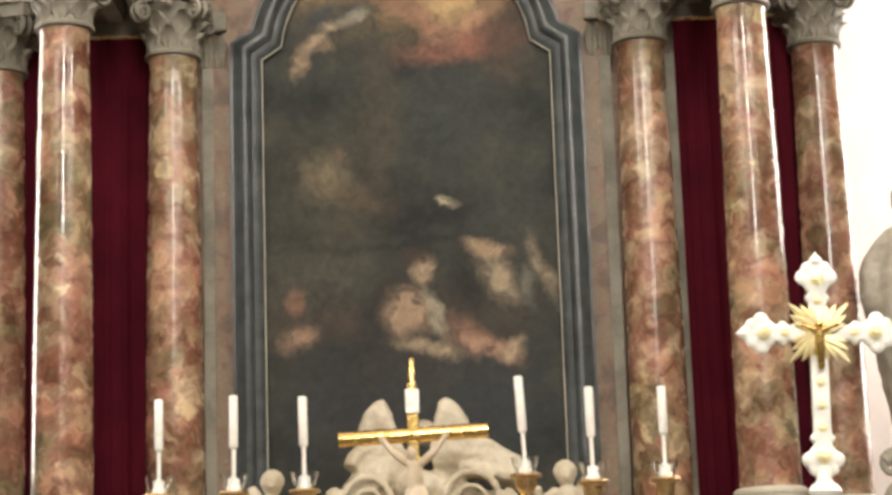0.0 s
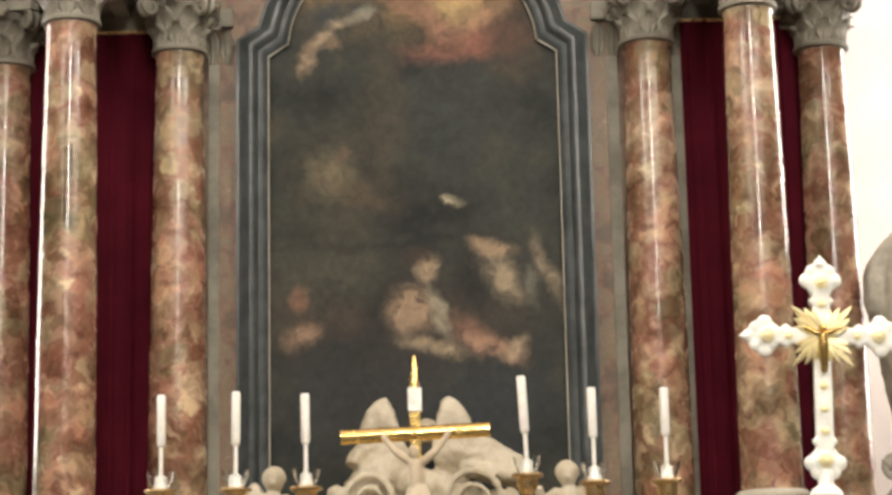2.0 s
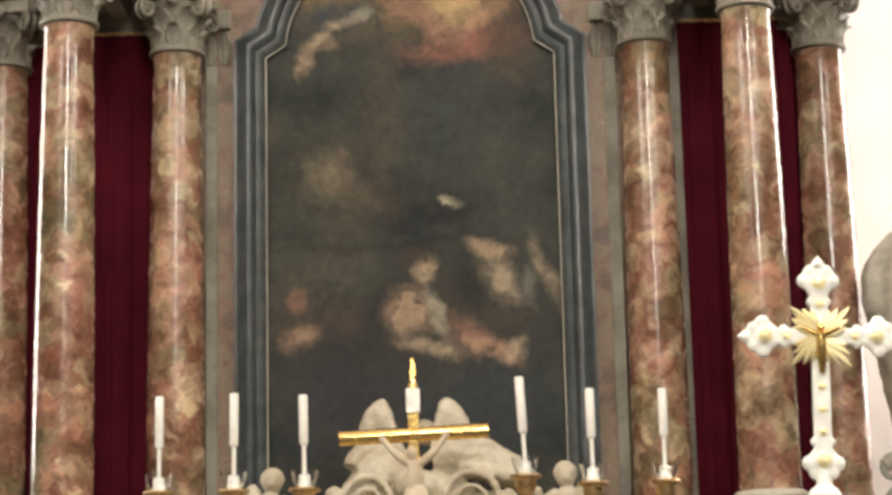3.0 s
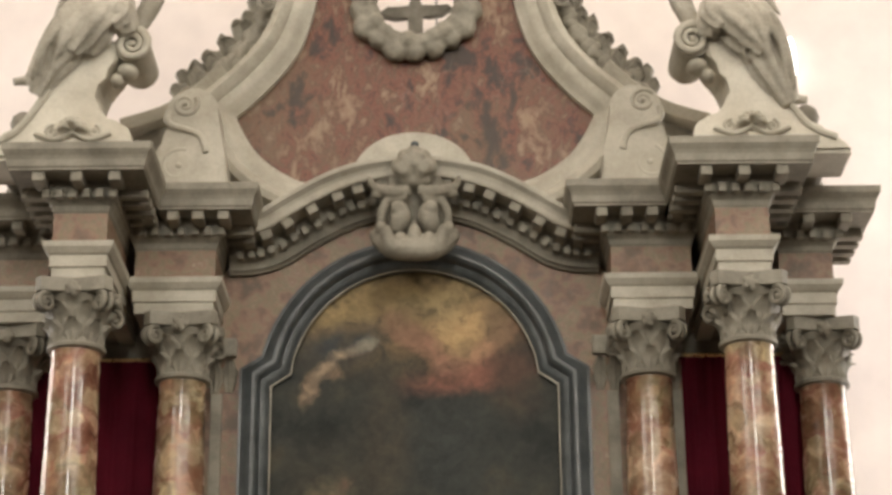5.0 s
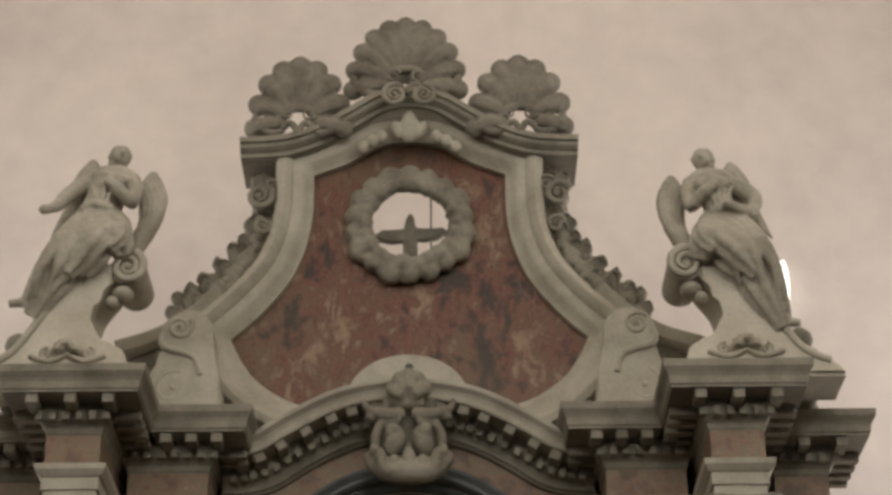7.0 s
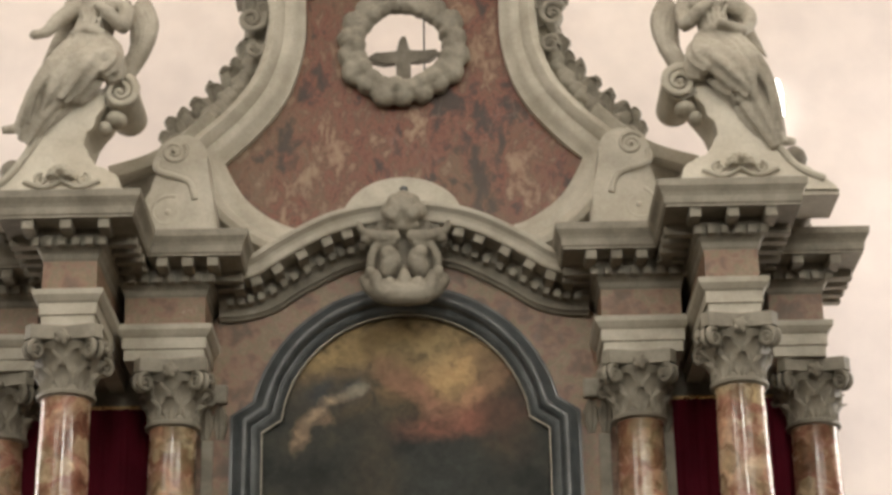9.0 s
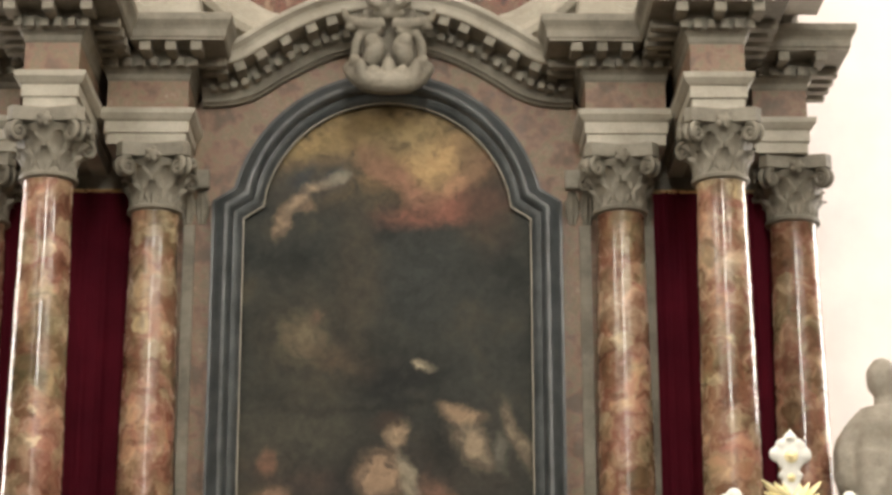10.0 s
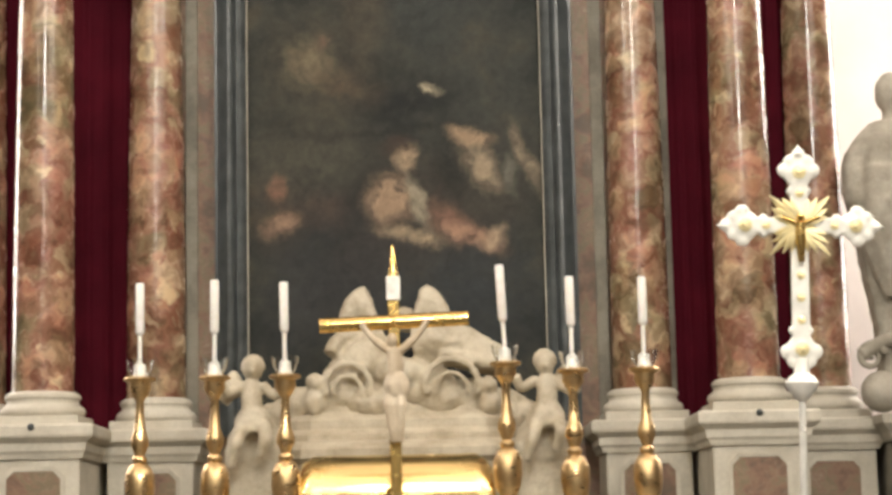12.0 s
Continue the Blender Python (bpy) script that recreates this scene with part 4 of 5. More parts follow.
fused(part("pendant", bm, M_STONE_LIGHT, g, "carved pendant leaf under the cornice", 60), 0.01)
bm = bmesh.new()
rng = random.Random(4)
for ring, rr, n, size in ((0, 0.365, 22, 0.07), (1, 0.44, 18, 0.1)):
    for k in range(n):
        q = 2 * math.pi * (k + 0.5 * ring) / n
        sz = size * rng.uniform(0.8, 1.2)
        ball((OC[0] + rr * math.cos(q), -0.03 - 0.04 * (1 - ring) * rng.random(), OC[1] + rr * math.sin(q)), (sz, 0.09, sz), bm, 10)
fused(part("cloud_wreath", bm, M_STONE, g, "carved wreath of clouds", 80), 0.016, 0.03, 0.06)
bm = prism([(-0.05, -0.07), (-0.16, -0.085), (-0.26, -0.06), (-0.29, -0.02), (-0.22, 0.03), (-0.12, 0.015), (-0.045, 0.025), (-0.035, 0.12), (-0.012, 0.17), (0.02, 0.17), (0.035, 0.12), (0.045, 0.03), (0.14, 0.035), (0.26, 0.05), (0.3, 0.015), (0.22, -0.05), (0.12, -0.065), (0.05, -0.06), (0.06, -0.36), (-0.06, -0.36)], -0.03, 0.03, 0.01)
bmesh.ops.transform(bm, matrix=Matrix.Translation((OC[0], 0.2, OC[1] + 0.04)), verts=bm.verts[:])
part("emblem", bm, M_SHELL, g, "dark winged emblem in the opening")
part("rod", tube([(OC[0] + 0.17, 0.22, OC[1] - 0.4), (OC[0] + 0.17, 0.22, OC[1] + 0.4)], 0.007, 8), M_SLATE, g)
for s in (-1, 1):
    bm = bmesh.new()
    edge = smooth_path([(1.2, 9.5), (1.17, 9.2), (1.24, 8.95), (1.42, 8.72), (1.62, 8.5), (1.8, 8.36)], 5)
    for k, (x, z) in enumerate(edge[:-1]):
        x2, z2 = edge[k + 1]
        ang = math.atan2(z2 - z, x2 - x)
        lf = part("border_leaf", leaf_mesh(0.17, 0.24 + 0.03 * (k % 3), 0.1), M_STONE, g, "carved leaf of the border", 60)
        lf.matrix_basis = Matrix.Translation((GX + s * (x - 0.06), 0.04, z)) @ Matrix.Rotation(s * (0.75 + 0.3 * math.sin(k * 1.9) - min(0.5, max(0, -ang - 1.0))), 4, "Y") @ Matrix.Rotation(0.2 * math.sin(k), 4, "Z")
    tube([(GX + s * (x - 0.06), 0.08, z) for x, z in edge], [0.11 + 0.02 * math.sin(k * 1.7) for k in range(len(edge))], 10, bm, 0.6)
    for k, (x, z) in enumerate(edge):
        ball((GX + s * (x + 0.03), 0.02, z + 0.01), (0.055 + 0.02 * (k % 2), 0.06, 0.05 + 0.02 * (k % 3)), bm, 8, (0, 40 * s, 0))
    for x, z, q in ((1.2, 9.42, 0.11), (1.17, 9.15, 0.075), (1.1, 9.52, 0.07)):
        scroll((GX + s * x, -0.14, z), q, 0.04, 1.7, 0.3, s, 0.5, bm)
    part("foliage_border", bm, M_STONE, g, "carved leaf border", 70)
    bm = prism([(GX + s * x, z) for x, z in smooth_path([(1.38, 7.36), (1.97, 7.36), (1.99, 7.55), (1.93, 7.75), (1.82, 7.92), (1.87, 8.08), (1.8, 8.2), (1.64, 8.25), (1.5, 8.15), (1.47, 7.95), (1.42, 7.7)], 3)], -0.5, 0.1, 0.03)
    swag = [(GX + s * x, z) for x, z in smooth_path([(1.5, 8.6), (1.7, 8.4), (1.95, 8.23), (2.28, 8.12)], 5)]
    part("swept_rail", sweep(swag if s > 0 else swag[::-1], [(-0.04, 0.2), (-0.04, -0.08), (0.0, -0.12), (0.03, -0.14), (0.05, -0.11), (0.05, 0.2)]), M_STONE_LIGHT, g, smooth=40)
    cons = part("console", bm, M_STONE_LIGHT, g, "pale scrolled console")
    bm = bmesh.new()
    scroll((GX + s * 1.73, -0.5, 8.1), 0.10, 0.05, 1.8, 0.2, s, 0.6, bm)
    scroll((GX + s * 1.76, -0.49, 7.6), 0.14, 0.04, 1.5, 0.13, -s, 1.2, bm)
    tube(smooth_path([(GX + s * 1.85, -0.5, 8.04), (GX + s * 1.84, -0.52, 7.93), (GX + s * 1.62, -0.5, 7.85), (GX + s * 1.56, -0.5, 7.7)], 4), 0.026, 8, bm)
    part("scroll", bm, M_STONE_LIGHT, cons, smooth=60)

shells = ((GX - 0.03, 10.38, 0.43, 0.60, -0.17, 11), (GX - 0.90, 10.02, 0.35, 0.57, -0.17, 9), (GX + 0.90, 10.02, 0.35, 0.57, -0.17, 9))
for cx, cz, w, h, y, n in shells:
    sh = thing("shell_ornament", "carved grey limestone scallop shell on the gable cornice", "shell carving", "gable shells", at=(0, 0, 0.04))
    fused(part("fan", scallop(cx, cz, w, h, y, n, a0=-2, a1=182, u0=0.1 if n > 9 else 0.28), M_SHELL, sh, smooth=70), 0.012)
    bm = bmesh.new()
    tube(smooth_path([(cx + w * 0.5 * math.cos(radians(q)), y - 0.1, cz + h * 0.24 * math.sin(radians(q))) for q in range(0, 181, 30)], 3), 0.035, 8, bm)
    for s in (-1, 1):
        scroll((cx + s * w * 0.66, y - 0.11, cz - 0.01), w * 0.2, 0.035, 1.8, 0.26, s, 1.0, bm)
        scroll((cx + s * w * 0.24, y - 0.12, cz + 0.07), w * 0.16, 0.03, 1.6, 0.26, -s, 0.4, bm)
        tube(smooth_path([(cx + s * w * 1.02, y - 0.06, cz + 0.1), (cx + s * w * 0.9, y - 0.1, cz - 0.02), (cx + s * w * 0.6, y - 0.1, cz - 0.1), (cx + s * w * 0.3, y - 0.1, cz - 0.06)], 4), [0.02, 0.03, 0.04, 0.045, 0.045, 0.045, 0.045, 0.045, 0.04, 0.035, 0.03, 0.025, 0.015], 8, bm)
        tube(smooth_path([(cx + s * w * 0.36, y - 0.11, cz - 0.06), (cx + s * w * 0.16, y - 0.13, cz - 0.02), (cx, y - 0.12, cz - 0.1)], 4), 0.028, 8, bm)
    part("scroll", bm, M_SHELL, sh, smooth=70)


# ---- angels on scroll pedestals ----
def drape(axis, radii, folds, depth, seg=40, bm=None, squash=0.8, twist=0.8):
    """Hanging cloth round an axis, with folds running along it."""
    bm = bm or bmesh.new()
    ps = [Vector(p) for p in smooth_path(axis, 5)]
    rs = [v[0] for v in smooth_path([(r, 0) for r in radii], 5)]
    rings = []
    side = Vector((1, 0, 0))
    for i, (p, r) in enumerate(zip(ps, rs)):
        d = (ps[min(i + 1, len(ps) - 1)] - ps[max(i - 1, 0)]).normalized()
        side = (side - d * side.dot(d)).normalized()
        up = d.cross(side)
        v = i / (len(ps) - 1)
        ring = []
        for k in range(seg):
            q = 2 * math.pi * k / seg
            f = math.sin(q * folds + twist * v * 4) + 0.5 * math.sin(q * (folds * 0.6) - 2 * v + 1)
            ring.append(bm.verts.new(p + (side * math.cos(q) + up * math.sin(q) * squash) * r * (1 + depth * (0.3 + v) * f)))
        rings.append(ring)
    for a, b in zip(rings, rings[1:]):
        for k in range(seg):
            bm.faces.new((a[k], a[(k + 1) % seg], b[(k + 1) % seg], b[k]))
    bm.faces.new(rings[0][::-1])
    bm.faces.new(rings[-1])
    return bm


def wing(outer, inner, bm, y, n=7, thick=0.045):
    """A feathered wing: a solid blade between its outer and inner edge, both lists of (x, z), ribbed along the feathers."""
    rows = [smooth_path(outer, 5), smooth_path(inner, 5)]
    m, cols = len(rows[0]), n * 4 + 1
    faces = {}
    for side in (0, 1):
        for i in range(m):
            v = i / (m - 1)
            for k in range(cols):
                f = k / (cols - 1)
                p, q = rows[0][i], rows[1][i]
                edge = min(1.0, 6 * min(f, 1 - f) + 0.25) * min(1.0, 5 * (1 - v) + 0.2)
                rib = 0.35 * thick * abs(math.sin(math.pi * f * n)) * min(1, 0.3 + 1.4 * v)
                depth = y - (thick * edge + rib) * (1 if side == 0 else -0.8) - 0.03 * math.sin(math.pi * f)
                faces[side, i, k] = bm.verts.new((p[0] + (q[0] - p[0]) * f, depth, p[1] + (q[1] - p[1]) * f))
    for i in range(m - 1):
        for k in range(cols - 1):
            for side in (0, 1):
                bm.faces.new([faces[side, a, b] for a, b in ((i, k), (i, k + 1), (i + 1, k + 1), (i + 1, k))])
    rim = [(0, k) for k in range(cols)] + [(i, cols - 1) for i in range(1, m)] + [(m - 1, k) for k in range(cols - 2, -1, -1)] + [(i, 0) for i in range(m - 2, 0, -1)]
    for a, b in zip(rim, rim[1:] + rim[:1]):
        bm.faces.new((faces[0, *a], faces[0, *b], faces[1, *b], faces[1, *a]))


def angel(s, label):
    """One carved figure; s mirrors it."""
    def P(x, y, d=0.0):
        return (0.26 + (GX - 0.26 + s * (2.21 - (x - 207) * 0.00447)) * 0.985, -1.2 + d, 1.65 + (7.74 - (y - 220) * 0.0048) * 0.985)
    lean = ((8, 5), (28, 14), (42, 24)) if s > 0 else ((5, 0), (14, 0), (17, -5))
    bm = bmesh.new()
    # head turned to one side, with a cap of hair
    ball(P(207, 240, -0.02), (0.062, 0.075, 0.088), bm)
    ball(P(203, 246, -0.05), (0.05, 0.05, 0.055), bm)
    ball(P(210, 243, -0.1), (0.014, 0.025, 0.024), bm, 8)
    ball(P(200, 231, 0.03), (0.08, 0.08, 0.07), bm)
    for q in range(7):
        w = radians(10 + 28 * q)
        ball(P(201 + 15 * math.cos(w), 238 - 14 * math.sin(w), 0.02 + 0.02 * (q % 2)), 0.03, bm, 8)
    ball(P(188, 247, 0.05), (0.035, 0.045, 0.055), bm, 10)
    tube([P(202, 256), P(199, 276)], [0.046, 0.055], 10, bm)
    # chest, belly, shoulders
    tube([P(196, 268), P(192, 286), P(184, 312), P(174, 342)], [0.1, 0.165, 0.15, 0.15], 16, bm, 0.7)
    tube(smooth_path([P(160, 283), P(178, 272), P(198, 271), P(216, 276), P(232, 288)], 2), [0.06, 0.07, 0.075, 0.075, 0.075, 0.075, 0.07, 0.065, 0.06], 10, bm)
    for x in (178, 208):
        ball(P(x, 292, -0.09), (0.07, 0.05, 0.055), bm, 10)
    # arms
    hand = [P(106, 338, -0.1), P(87, 348, -0.14)] if s < 0 else [P(135, 345, -0.12), P(172, 338, -0.18)]
    tube(smooth_path([P(158, 283), P(122, 312, -0.05), *hand], 3), [0.068, 0.07, 0.066, 0.06, 0.056, 0.05, 0.045, 0.04, 0.036, 0.036], 10, bm)
    ball(hand[1], (0.042, 0.04, 0.034), bm, 8)
    tube(smooth_path([P(232, 288), P(228, 326, -0.06), P(208, 314, -0.16), P(188, 300, -0.18)], 3), [0.064] * 4 + [0.052] * 3 + [0.042] * 3, 10, bm)
    # sash and skirt sweeping out, knee, hem
    tube(smooth_path([P(148, 344, -0.09), P(172, 338, -0.13), P(200, 344, -0.1)], 4), 0.035, 8, bm)
    drape([P(178, 338), P(164, 372, -0.02), *(P(x + o, y + d, q) for (x, y, q), (o, d) in zip(((128, 415, -0.05), (86, 466, -0.04), (50, 512, 0)), lean))], [0.14, 0.175, 0.175, 0.14, 0.065], 7, 0.17, 64, bm)
    drape([P(182, 348), P(200, 376, -0.08), P(210, 396, -0.14), P(196, 418, -0.17)], [0.13, 0.135, 0.1, 0.06], 6, 0.14, 44, bm)
    drape([P(196, 378, -0.12), P(168, 415, -0.17), P(132, 458, -0.14)], [0.11, 0.12, 0.065], 6, 0.18, 40, bm)
    ball(P(208, 392, -0.16), (0.075, 0.08, 0.075), bm, 12)
    drape([P(205, 385, -0.06), P(216, 405, -0.08), P(222, 424, -0.06)], [0.1, 0.1, 0.06], 5, 0.16, 36, bm)
    drape([P(178, 395, -0.06), P(166, 425, -0.08), P(150, 452, -0.08)], [0.13, 0.13, 0.07], 6, 0.18, 40, bm)
    for k in range(8):
        f = k / 7
        o = lean[1] if k < 4 else lean[0]
        x0, y0 = 146 + 44 * f, 356 + 16 * f
        x1, y1 = 56 + 96 * f, 500 - 38 * f
        sway = 9 * math.sin(k * 2.3)
        pts = [P(x0, y0, -0.13), P(x0 * 0.65 + x1 * 0.35 + 4 + sway, y0 * 0.65 + y1 * 0.35 - 4, -0.21), P(x0 * 0.3 + x1 * 0.7 + o[0] * 0.6 - sway, y0 * 0.3 + y1 * 0.7, -0.2), P(x1 + o[0], y1 + o[1], -0.1)]
        tube(smooth_path(pts, 4), [0.014 + 0.02 * math.sin(math.pi * min(1.0, 0.1 + i / 13)) for i in range(13)], 8, bm)
    for k in range(4):
        tube(smooth_path([P(160 + 12 * k, 300 + 4 * k, -0.12), P(168 + 9 * k, 322, -0.14), P(160 + 10 * k, 342, -0.12)], 4), 0.014, 8, bm)
    drape([P(112 + lean[0][0], 440, -0.06), P(88 + lean[1][0], 478 + lean[0][1], -0.06), P(62 + lean[1][0], 520 + lean[1][1], -0.02)], [0.1, 0.1, 0.06], 5, 0.22, 40, bm)
    tube([P(55 + lean[2][0], 498 + lean[2][1]), P(22 + lean[2][0], 500 + lean[2][1] + 6, -0.05)], [0.045, 0.03], 8, bm)
    wing([P(*q)[::2] for q in ((168, 250), (150, 226), (122, 260), (108, 315), (88, 368))], [P(*q)[::2] for q in ((174, 290), (176, 300), (160, 318), (140, 335), (118, 350))], bm, -1.06, 6, 0.035)
    wing([P(*q)[::2] for q in ((240, 268), (258, 250), (282, 295), (272, 348), (240, 405))], [P(*q)[::2] for q in ((232, 300), (234, 318), (234, 345), (224, 370), (212, 392))], bm, -1.06, 6, 0.035)
    ob = part("angel_statue", bm, M_STATUE)
    ob.location = (0.045, 0, 0.035) if s < 0 else (0.015, 0, -0.03)
    tagged(ob, label, "statue", "angels on the retable")
    return fused(ob, 0.009, 0.012, 0.035)


for s, label in ((-1, "grey stone winged angel seated with one arm held out"), (1, "grey stone winged angel seated with folded arms")):
    angel(s, label)
    p = thing("scroll_pedestal", "limestone scroll pedestal carrying an angel, paled for light from behind", "pedestal", "scroll pedestals", at=(0, 0, 0.03))
    outline = smooth_path([(3.12, 7.36), (3.08, 7.45), (2.9, 7.54), (2.74, 7.74), (2.64, 7.95), (2.6, 8.1), (2.48, 8.2), (2.28, 8.26), (2.14, 8.3), (2.12, 8.18), (2.24, 8.0), (2.28, 7.83), (2.24, 7.7), (2.05, 7.62), (2.0, 7.5), (1.98, 7.36)], 3)
    # The palest stone here stands in for light reaching the body from behind.
    part("body", prism([(GX + s * x, z) for x, z in outline], -1.22, -0.75, 0.03), M_PED, p)
    rail = smooth_path([(3.02, 7.47), (2.84, 7.56), (2.69, 7.76), (2.59, 7.95), (2.56, 8.08)], 4)
    part("border", tube([(GX + s * x, -1.225, z) for x, z in rail], 0.028, 8), M_STONE_LIGHT, p)
    bm = bmesh.new()
    scroll((GX + s * 2.03, -1.24, 8.25), 0.125, 0.06, 2.0, 0.28, s, 1.2, bm)
    tube([(GX + s * 2.03, -1.21, 8.25), (GX + s * 2.03, -0.75, 8.25)], 0.13, 24, bm)
    ball((GX + s * 2.07, -1.12, 8.08), (0.08, 0.1, 0.06), bm, 12)
    ball((GX + s * 2.14, -1.14, 8.0), (0.05, 0.08, 0.05), bm, 10)
    part("volute", bm, M_STONE_LIGHT, p, smooth=60)
    bm = scallop(GX + s * 2.42, 7.57, 0.09, 0.08, -1.22, 7)
    for q in (-1, 1):
        scroll((GX + s * 2.42 + q * 0.15, -1.22, 7.57), 0.05, 0.03, 1.6, 0.3, -q, 1.4, bm)
        tube(smooth_path([(GX + s * 2.42 + q * 0.27, -1.23, 7.55), (GX + s * 2.42 + q * 0.12, -1.24, 7.5), (GX + s * 2.42, -1.24, 7.56)], 4), 0.02, 8, bm)
    part("leaf_carving", bm, M_STONE_LIGHT, p, smooth=70)
    bm = bmesh.new()
    tube([(GX + s * 2.92, -0.95, 7.47), (GX + s * 2.92, -0.5, 7.47)], 0.11, 20, bm)
    scroll((GX + s * 2.92, -0.97, 7.47), 0.11, 0.05, 2.0, 0.25, -s, 1.4, bm)
    part("end_scroll", bm, M_STONE, p, smooth=60)
    f = [(0.09, 7.36), (0.09, 7.5), (0.05, 7.55), (0.035, 7.7), (0.05, 7.92), (0.03, 7.95), (0.08, 7.99), (0.1, 8.05), (0.085, 8.11), (0.04, 8.15), (0.01, 8.16)]
    tagged(part("ball_finial", lathe(f, 20, m=Matrix.Translation((GX + s * 3.0, -0.25, 0.04))), M_SHELL, smooth=50), "dark stone ball finial on the cornice", "finial", "ball finials")

# ---- altar table, tabernacle and marble group ----
al = thing("altar_table", "pale stone altar block with a raised candle shelf", "altar")
part("block", box(-2.2, 2.2, -3.0, -1.5, 0.54, 1.45, 0.02), M_STONE_LIGHT, al)
part("shelf", box(-2.1, 2.1, -2.5, -1.4, 1.45, 1.69, 0.02), M_STONE_LIGHT, al)
tb = thing("tabernacle", "polished gold tabernacle on the altar shelf", "tabernacle", at=(0, 0, -0.02))
bm = bmesh.new()
rings = []
for x, k in ((-0.6, 0.55), (-0.585, 0.78), (-0.55, 0.93), (-0.49, 1.0), (0.5, 1.0), (0.56, 0.93), (0.6, 0.78), (0.615, 0.55)):
    rings.append([bm.verts.new((x, y, 1.75 + (z - 1.75) * k)) for y, z in [(-1.6, 1.75), (-2.2, 1.75)] + [(-1.95 - 0.25 * math.cos(radians(a)), 1.98 + 0.25 * math.sin(radians(a))) for a in range(0, 91, 9)] + [(-1.6, 2.23)]])
for a, b in zip(rings, rings[1:]):
    for k in range(len(a)):
        bm.faces.new((a[k], a[(k + 1) % len(a)], b[(k + 1) % len(a)], b[k]))
bm.faces.new(rings[0])
bm.faces.new(rings[-1])
part("body", bm, M_TABERNACLE, tb, smooth=40)
bm = bmesh.new()
box(-0.045, 0.03, -2.215, -2.14, 1.76, 2.02, 0.006, bm)
part("door_rib", bm, M_GOLD, tb)
gp = thing("marble_base", "moulded warm white marble base behind the altar", "plinth")
u = [(-0.95, 0.1), (-0.95, -0.7), (-0.6, -0.95), (0.62, -0.95), (0.97, -0.7), (0.97, 0.1)]
part("moulding", around(u, [(-0.4, 0.54), (0.05, 0.54), (0.05, 2.2), (0.1, 2.24), (0.1, 2.3), (0.05, 2.34), (-0.02, 2.36), (-0.02, 2.4), (-0.08, 2.44), (-0.08, 2.5), (-0.18, 2.56), (-0.22, 2.62), (-0.5, 2.62)]), M_ALABASTER, gp)
part("core", box(-0.8, 0.8, -0.7, 0.1, 0.6, 2.6), M_ALABASTER, gp)

bm = bmesh.new()
rng = random.Random(11)
for k in range(70):
    x = rng.uniform(-0.85, 0.88)
    top = 2.98 - 0.5 * abs(x) - 0.12 * rng.random()
    z = rng.uniform(2.5, max(2.55, top))
    q = rng.uniform(0.07, 0.16)
    ball((x, -0.55 - 0.2 * rng.random() * (1 - abs(x)), z), (q * 1.25, q, q * 0.85), bm, 12)
for s, x0 in ((-1, -0.02), (1, 0.0)):
    wing([(x0 + s * q, z) for q, z in ((0.1, 3.2), (0.16, 3.4), (0.22, 3.45), (0.33, 3.36), (0.4, 3.18))], [(x0 + s * q, z) for q, z in ((0.1, 3.12), (0.18, 3.16), (0.24, 3.18), (0.3, 3.16), (0.34, 3.12))], bm, -0.45, 6, 0.03)
ball((0.06, -0.55, 3.2), (0.08, 0.08, 0.09), bm)
drape([(0.12, -0.6, 3.0), (0.35, -0.62, 3.02), (0.6, -0.62, 2.93), (0.76, -0.6, 2.83)], [0.16, 0.17, 0.13, 0.07], 6, 0.08, 36, bm)
drape([(-0.05, -0.6, 3.0), (-0.25, -0.65, 2.88), (-0.45, -0.65, 2.75)], [0.17, 0.17, 0.1], 6, 0.08, 36, bm)
tube(smooth_path([(-0.2, -0.6, 3.1), (-0.38, -0.65, 3.06), (-0.44, -0.7, 2.95)], 4), 0.06, 10, bm)
for cx, q in ((-0.33, 0.16), (0.37, 0.18)):
    tube([(cx + q * math.cos(radians(a)), -0.82, 2.72 + q * math.sin(radians(a))) for a in range(-20, 201, 20)], 0.026, 8, bm)
    tube([(cx + 0.6 * q * math.cos(radians(a)), -0.82, 2.7 + 0.6 * q * math.sin(radians(a))) for a in range(-20, 201, 20)], 0.02, 8, bm)
for cx, cz in ((-0.55, 2.76), (0.62, 2.72)):
    ball((cx, -0.8, cz), 0.065, bm, 12)
    ball((cx, -0.78, cz - 0.12), (0.08, 0.07, 0.1), bm, 12)
tube(smooth_path([(0.3, -0.72, 2.95), (0.5, -0.75, 2.9), (0.72, -0.72, 2.86), (0.8, -0.7, 2.9)], 4), 0.045, 9, bm)
tube(smooth_path([(0.3, -0.7, 3.05), (0.52, -0.7, 3.0), (0.7, -0.68, 2.96)], 4), 0.05, 9, bm)
ob = tagged(part("cloud_sculpture", bm, M_ALABASTER), "warm white marble cloud with carved wings before the painting", "sculpture")
fused(ob, 0.014, 0.025, 0.06)


